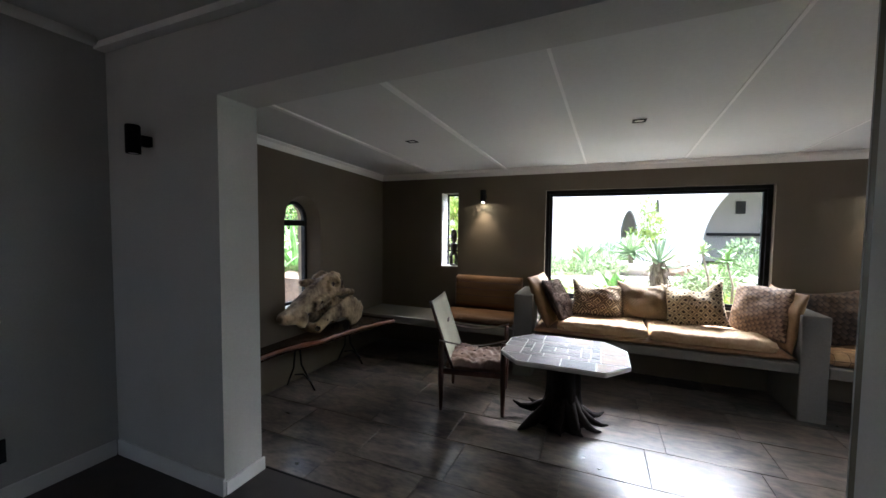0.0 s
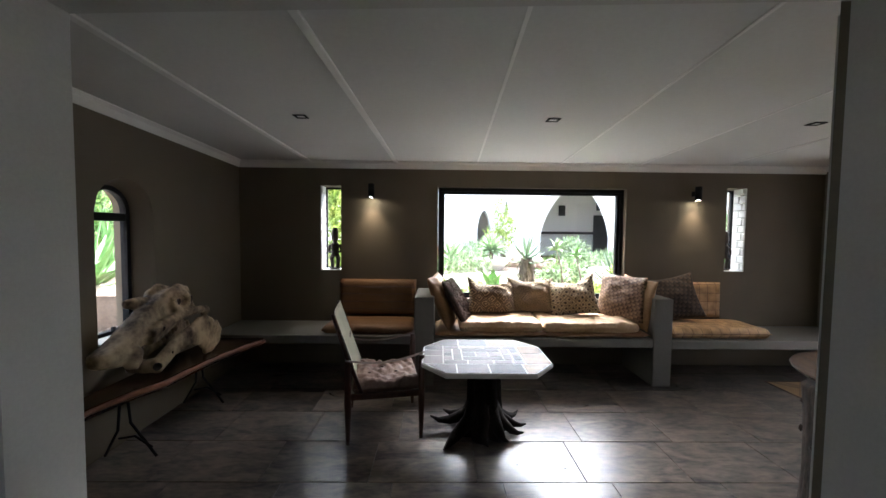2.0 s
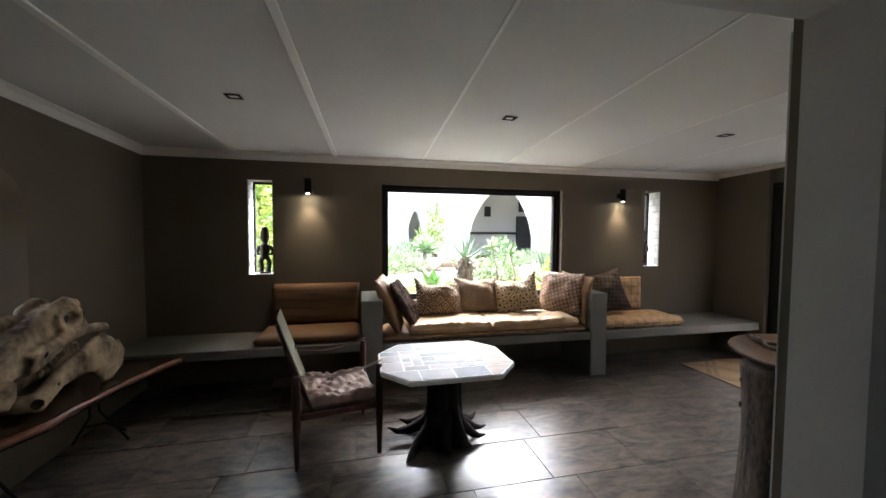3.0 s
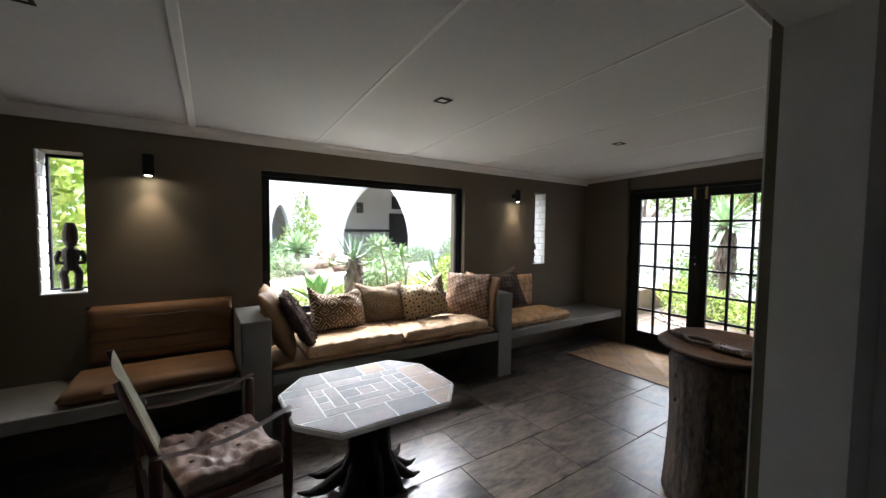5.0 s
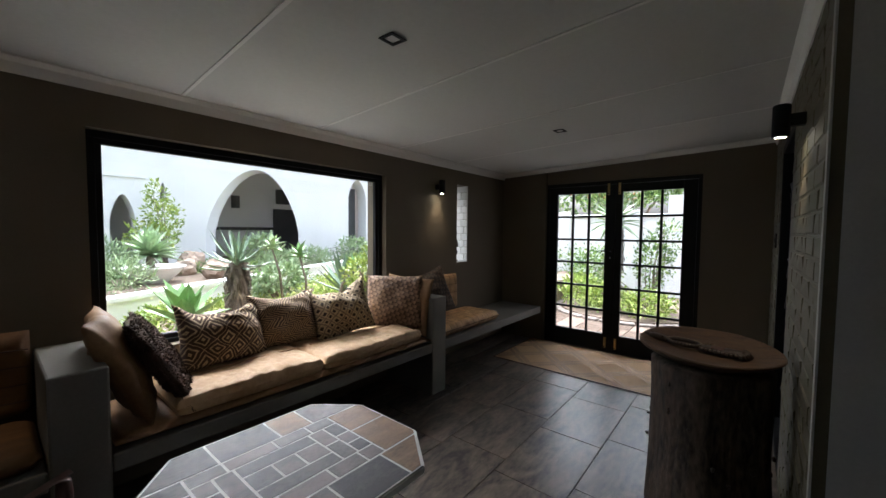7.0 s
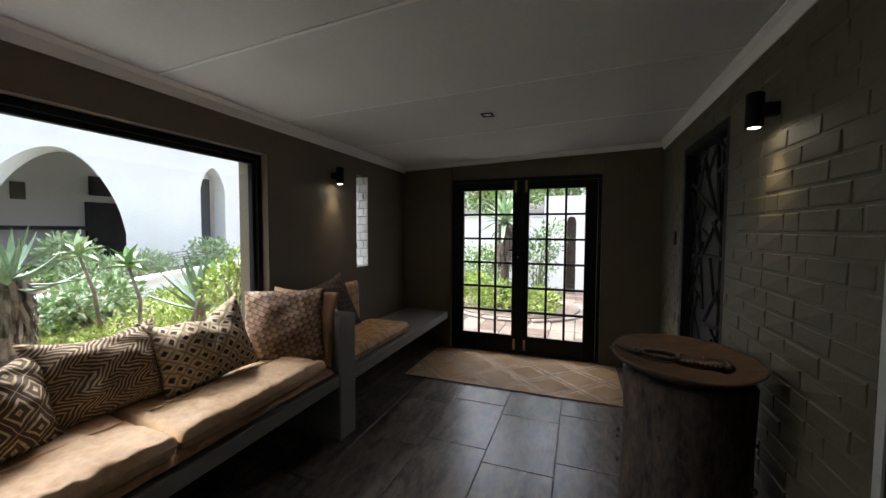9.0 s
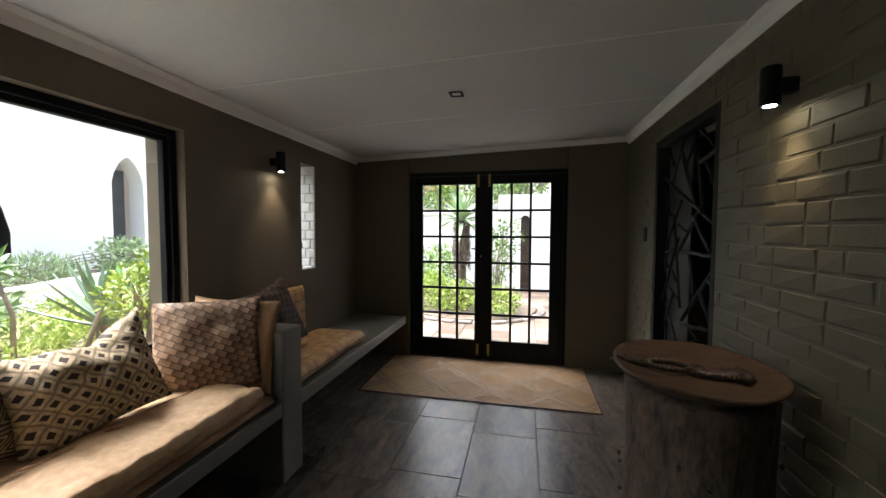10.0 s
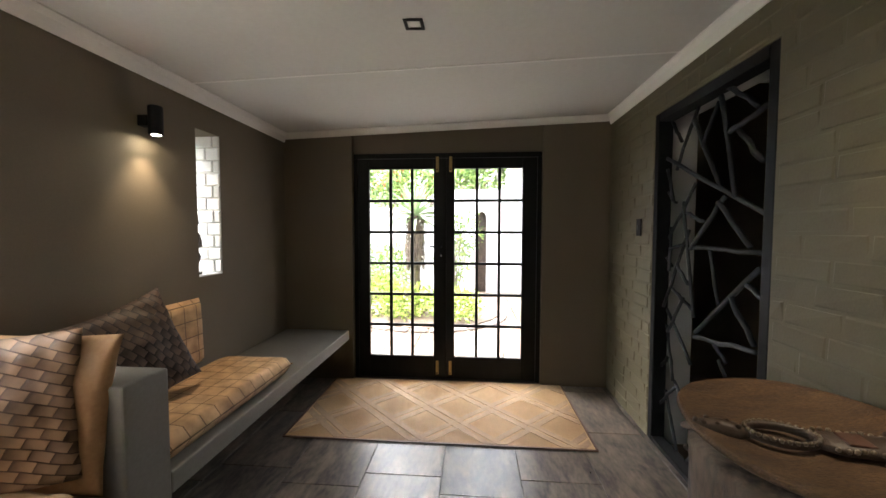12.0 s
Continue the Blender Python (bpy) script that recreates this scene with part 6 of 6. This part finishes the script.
bush("green_bush", "leafy bush behind the low white wall", [(-6.8, 6.2, 1.0, 0.8, 0.9, 0.8), (-7.2, 7.5, 1.8, 0.9, 1.0, 1.0), (-6.8, 4.8, 0.9, 0.7, 0.8, 0.7), (-6.9, 8.6, 1.0, 1.0, 0.9, 1.1)], 4200, 0.12, leaf_bush, 38, 10, (-7.0, 6.2, -0.05))

# ---- the paved court beyond the doors ----
court = setting("pavement", boxed(4.34, 9.30, -3.0, 5.04, -0.05, -0.045), grout, "dark joints between terracotta pavers")
CXW = 9.35
cw = thing("court_wall", "white rendered court wall with an arched doorway", "wall", kind="structure")
bm = pierced(-3.0, 3.45, -0.05, 2.35, CXW, CXW + 0.3, [(2.69, 2.91, -0.05, 1.85)])
arch_fill(bm, 2.69, 2.91, 1.72, 1.85, CXW, CXW + 0.3)
part("wall", swap(bm, "yxz"), render_white, cw)
part("wall", boxed(CXW, CXW + 0.25, 3.452, 12.0, -0.05, 1.85, 0.015), render_white, cw)
part("coping", boxed(CXW - 0.05, CXW + 0.30, 3.453, 12.0, 1.8505, 1.93, 0.015), render_white, cw)
part("arched_door", boxed(CXW + 0.18, CXW + 0.23, 2.67, 2.93, -0.045, 1.87, 0.004), carved_dark, cw, "dark wooden arched door")
for y in (4.2, 5.9, 7.6):
    part("pier", boxed(CXW - 0.09, CXW - 0.001, y - 0.15, y + 0.15, -0.044, 2.02, 0.015), render_white, cw)
# pierced blocks in the court wall
lattice = thing("breeze_blocks", "white pierced breeze block panel", "screen", kind="structure")
for i in range(3):
    for j in range(6):
        y0, z0 = 6.35 + i * 0.26, 0.28 + j * 0.26
        bm = swap(pierced(y0, y0 + 0.25, z0, z0 + 0.25, CXW - 0.075, CXW - 0.001, [(y0 + 0.04, y0 + 0.115, z0 + 0.04, z0 + 0.115), (y0 + 0.135, y0 + 0.21, z0 + 0.04, z0 + 0.115), (y0 + 0.04, y0 + 0.115, z0 + 0.135, z0 + 0.21), (y0 + 0.135, y0 + 0.21, z0 + 0.135, z0 + 0.21)]), "yxz")
        part("block", bm, render_white, lattice)
eave = thing("outhouse", "white outbuilding with a low roof", "house")
part("wall", boxed(CXW + 0.301, CXW + 5, -3.0, 2.2, -0.05, 3.0), render_white, eave)
part("roof", boxed(CXW - 0.35, CXW + 5.4, -3.4, 2.35, 3.0005, 3.16, 0.02), dark_paint, eave)

bed = thing("plant_bed", "kidney-shaped planting bed with a stone kerb", "plant bed", kind="structure")
kerb = [(6.9 + 1.15 * math.cos(a), 3.75 + 1.25 * math.sin(a)) for a in [2 * math.pi * k / 28 for k in range(28)]]
part("soil", prism(bmesh.new(), [(6.9 + (x - 6.9) * 0.93, 3.75 + (y - 3.75) * 0.93) for x, y in kerb], -0.05, 0.03), soil, bed)
for k in range(28):
    x, y = kerb[k]
    a = 2 * math.pi * k / 28
    m = pose(x, y, -0.05, 0, 0, math.degrees(a))
    bm = boxed(-0.07, 0.07, -0.128, 0.128, 0.0, 0.075, 0.02)
    ob = part("kerb_stone", bm, kerb_rock, bed)
    ob.matrix_basis = m
ta = thing("aloe_tree", "tall aloe tree with drooping dry leaves in the court", "aloe")
tx, ty = 6.9, 3.98
part("trunk", tube(bmesh.new(), [(tx, ty, 0.0), (tx + 0.03, ty, 0.8), (tx, ty, 1.62)], [0.11, 0.08, 0.07], 12), dead_leaf, ta, smooth=True)
dead_skirt(ta, tx, ty, 0.75, 1.66, 0.15, 6, 480)
rosette(ta, (tx, ty, 1.62), 46, 0.62, 0.11, leaf_pale, 71, -0.35, 1.5, 0.55)
bush("green_bush", "pale green leafy bush in the court bed", [(6.5, 4.05, 0.28, 0.5, 0.45, 0.28), (6.4, 3.3, 0.24, 0.5, 0.45, 0.26), (6.6, 4.5, 0.35, 0.4, 0.4, 0.35)], 2600, 0.075, leaf_lime, 81, 8, (6.5, 3.9, 0.03))
bush("green_bush", "twiggy green bush in the court bed", [(7.1, 3.35, 0.95, 0.36, 0.36, 0.55), (7.2, 3.1, 1.35, 0.25, 0.3, 0.4), (7.3, 4.5, 0.7, 0.4, 0.4, 0.45)], 1700, 0.07, leaf_bush, 82, 14, (7.1, 3.35, 0.03))
bush("red_flower_bush", "leafy bush with small red flowers over the wall", [(8.6, 5.0, 0.6, 0.3, 0.9, 0.6)], 900, 0.08, leaf_bush, 83, 8, (8.6, 5.0, -0.04))


def tree(label, x, y, h, crown, seed, leaves, size):
    t = thing("tree", label, "tree")
    rng = random.Random(seed)
    part("trunk", tube(bmesh.new(), [(x, y, -0.05), (x + 0.1, y, h * 0.5), (x, y + 0.1, h)], [0.16, 0.12, 0.08], 10), twig, t, smooth=True)
    for c in crown:
        p = Vector((x, y, h * rng.uniform(0.6, 0.95)))
        q = Vector(c[:3])
        part("limb", tube(bmesh.new(), [p, p.lerp(q, 0.5) + Vector((0, 0, 0.15)), q], [0.06, 0.04, 0.012], 7), twig, t, smooth=True)
    leaf_mass("crown", crown, leaves, size, leaf_bush, t, seed)
    return t


t = tree("leafy green tree with red flowers behind the court wall", 11.2, 4.6, 2.0, [(11.0, 4.6, 2.75, 0.9, 1.0, 0.55), (10.9, 3.7, 2.7, 0.7, 0.7, 0.5), (11.4, 5.6, 2.9, 0.9, 0.9, 0.7), (10.7, 5.3, 2.3, 0.5, 0.6, 0.4)], 91, 3600, 0.13)
leaf_mass("flowers", [(10.5, 4.6, 2.7, 0.5, 0.9, 0.5), (10.6, 5.6, 2.9, 0.6, 0.8, 0.5)], 130, 0.09, leaf_red, t, 92)
tree("leafy green tree behind the white court wall", 11.0, 2.9, 2.4, [(10.6, 3.0, 3.1, 0.7, 0.6, 0.6), (10.3, 2.6, 3.4, 0.6, 0.7, 0.5), (11.3, 3.3, 3.5, 0.9, 0.9, 0.8), (10.3, 3.4, 2.65, 0.5, 0.6, 0.4), (10.4, 2.5, 2.75, 0.5, 0.6, 0.4)], 95, 3600, 0.12)
tree("leafy green tree beyond the garden wall", 11.8, 8.0, 2.4, [(11.8, 8.0, 3.4, 1.3, 1.4, 1.0), (11.4, 9.4, 2.8, 1.0, 1.1, 0.9), (11.4, 6.8, 2.7, 0.9, 0.9, 0.7)], 97, 3000, 0.15)
tree("leafy green tree west of the garden", -8.5, 9.5, 2.6, [(-8.0, 9.3, 3.4, 1.5, 1.4, 1.2), (-7.4, 8.2, 2.6, 1.1, 1.1, 1.0), (-9.0, 7.2, 3.2, 1.3, 1.3, 1.2)], 99, 3600, 0.16)


# ---- small repeated pieces: bricks, tiles and pavers ----
def raw_box(x0, x1, y0, y1, z0, z1, material, name, cham=0.004, face="z", wob=0.0, seed=0):
    """A cheap box whose one face ("z": top, "y": front) is smaller all round, so that its edges are eased."""
    rng = random.Random(seed)
    j = lambda: rng.uniform(-wob, wob)
    if face == "z":
        v = [(x0, y0, z0), (x1, y0, z0), (x1, y1, z0), (x0, y1, z0), (x0, y0, z1 - cham), (x1, y0, z1 - cham), (x1, y1, z1 - cham), (x0, y1, z1 - cham), (x0 + cham, y0 + cham, z1), (x1 - cham, y0 + cham, z1), (x1 - cham, y1 - cham, z1), (x0 + cham, y1 - cham, z1)]
    else:
        v = [(x0, y0, z0), (x1, y0, z0), (x1, y0, z1), (x0, y0, z1), (x0 + j(), y1 - cham, z0 + j()), (x1 + j(), y1 - cham, z0 + j()), (x1 + j(), y1 - cham, z1 + j()), (x0 + j(), y1 - cham, z1 + j())]
        c = cham * 1.6
        v += [(x0 + c + j(), y1 + j(), z0 + c + j()), (x1 - c + j(), y1 + j(), z0 + c + j()), (x1 - c + j(), y1 + j(), z1 - c + j()), (x0 + c + j(), y1 + j(), z1 - c + j())]
    f = []
    for a, b in ((0, 4), (4, 8)):
        for k in range(4):
            f.append((a + k, a + (k + 1) % 4, b + (k + 1) % 4, b + k))
    f.append((8, 9, 10, 11))
    me = bpy.data.meshes.new(name)
    me.from_pydata(v, [], f if face == "z" else [tuple(q[::-1]) for q in f])
    me.materials.append(material)
    return me


def piece(name, me, parent, loc):
    ob = new(name, me)
    ob.parent = parent
    ob.location = loc
    return ob


rng = random.Random(5)
PITCH, COURSE, BL, BH = 0.2345, 0.0865, 0.2275, 0.0800
cut_cache = {}


def brick_mesh(length, variant):
    key = (round(length, 3), variant)
    if key not in cut_cache:
        cut_cache[key] = raw_box(0, key[0], 0, 0.0225, 0, BH, brick_paint, "brick", 0.0042, "y", 0.0030, int(key[0] * 1000) + variant)
    return cut_cache[key]


# the painted brick face of the south wall
wall_back = part("joint_bed", pierced(OP1 + 0.002, XE, 0.0, ceil_z(YS) - 0.001, YS - 0.0215, YS + 0.012, [(GX0, GX1, -0.1, GH)]), brick_paint, wall_south)
part("return", boxed(OP1 + 0.001, OP1 + 0.034, YS + 0.0125, YS + 0.019, 0.0, OPH + 0.06), grey_paint, wall_south, "plastered edge of the opening")
row = 0
z = 0.004
while z + 0.03 < ceil_z(YS):
    x = OP1 + 0.038 - (0.0, 0.5, 0.25, 0.75)[row % 4] * PITCH - rng.uniform(0, 0.03)
    while x < XE - 0.01:
        w = PITCH if rng.random() > 0.16 else PITCH / 2
        spans = [(x, x + w - (PITCH - BL))]
        x += w
        a, b = spans[0]
        a, b = max(a, OP1 + 0.038), min(b, XE - 0.004)
        if z < GH and a < GX1 and b > GX0:
            if a < GX0 - 0.03:
                b = GX0 - 0.002
            elif b > GX1 + 0.03:
                a = GX1 + 0.002
            else:
                continue
        if b - a < 0.03:
            continue
        piece("brick", brick_mesh(b - a, rng.randrange(3)), wall_south, (a, YS - 0.0076 + rng.uniform(-0.0018, 0.0012), z))
    z += COURSE
    row += 1

# painted bricks in the reveals of the slit windows
for (x0, x1, z0, z1), side in ((SLIT_L, 0), (SLIT_R, 1)):
    xa = x1 - 0.0035 if side else x0 + 0.0005
    # the joint bed is greyer than the bricks to paint in the joints' shade
    part("joint_bed", boxed(xa, xa + 0.003, YN + 0.003, YN + 0.192, z0 + 0.011, z1 - 0.002), grey_paint, wall_north, "white brick joints coloured grey for their shading")
    z, row = z0 + 0.014, 0
    while z + 0.05 < z1:
        cuts = (0.004, 0.105, 0.190) if row % 2 else (0.004, 0.055, 0.190)
        for a, b in zip(cuts, cuts[1:]):
            me = raw_box(0, b - a - 0.008, 0, 0.012, 0, BH - 0.002, white_brick, "brick", 0.004, "y", 0.001, row)
            ob = piece("brick", me, wall_north, (x0 + 0.0 if side == 0 else x1, YN + a if side else YN + b - 0.008, z))
            ob.rotation_euler = (0, 0, radians(90 if side else -90))
        z += COURSE
        row += 1

# slate tiles of the garden room
TW, TL = 0.4425, 0.667
tiles = {}
for r in range(-3, 6):
    y0 = 2.728 + r * TW
    shift = (0.55, 0.69, 0.573, 0.70)[r % 4]
    y1 = min(y0 + TW, YN)
    ya = max(y0, YS + 0.013)
    if y1 - ya < 0.03:
        continue
    for c in range(-6, 7):
        xa, xb = max(shift + c * TL, XW), min(shift + (c + 1) * TL, XE + 0.05)
        if xb - xa < 0.03:
            continue
        key = (round(xb - xa, 3), round(y1 - ya, 3))
        if key not in tiles:
            tiles[key] = raw_box(0.0022, key[0] - 0.0022, 0.0022, key[1] - 0.0022, -0.010, 0.0, slate_tile, "tile", 0.0012)
        piece("tile", tiles[key], floor, (xa, ya, rng.uniform(-0.0006, 0.0004)))

# terracotta pavers of the court
me = raw_box(0.004, 0.346, 0.004, 0.346, 0.0, 0.03, paver, "paver", 0.005)
for i in range(14):
    for j in range(20):
        x, y = 4.36 + i * 0.35, -1.9 + j * 0.35
        if (x + 0.17 - 6.9) ** 2 / 1.0 + (y + 0.17 - 3.75) ** 2 / 1.2 < 0.7:
            continue
        piece("paver", me, court, (x, y, -0.045 + rng.uniform(0, 0.003)))
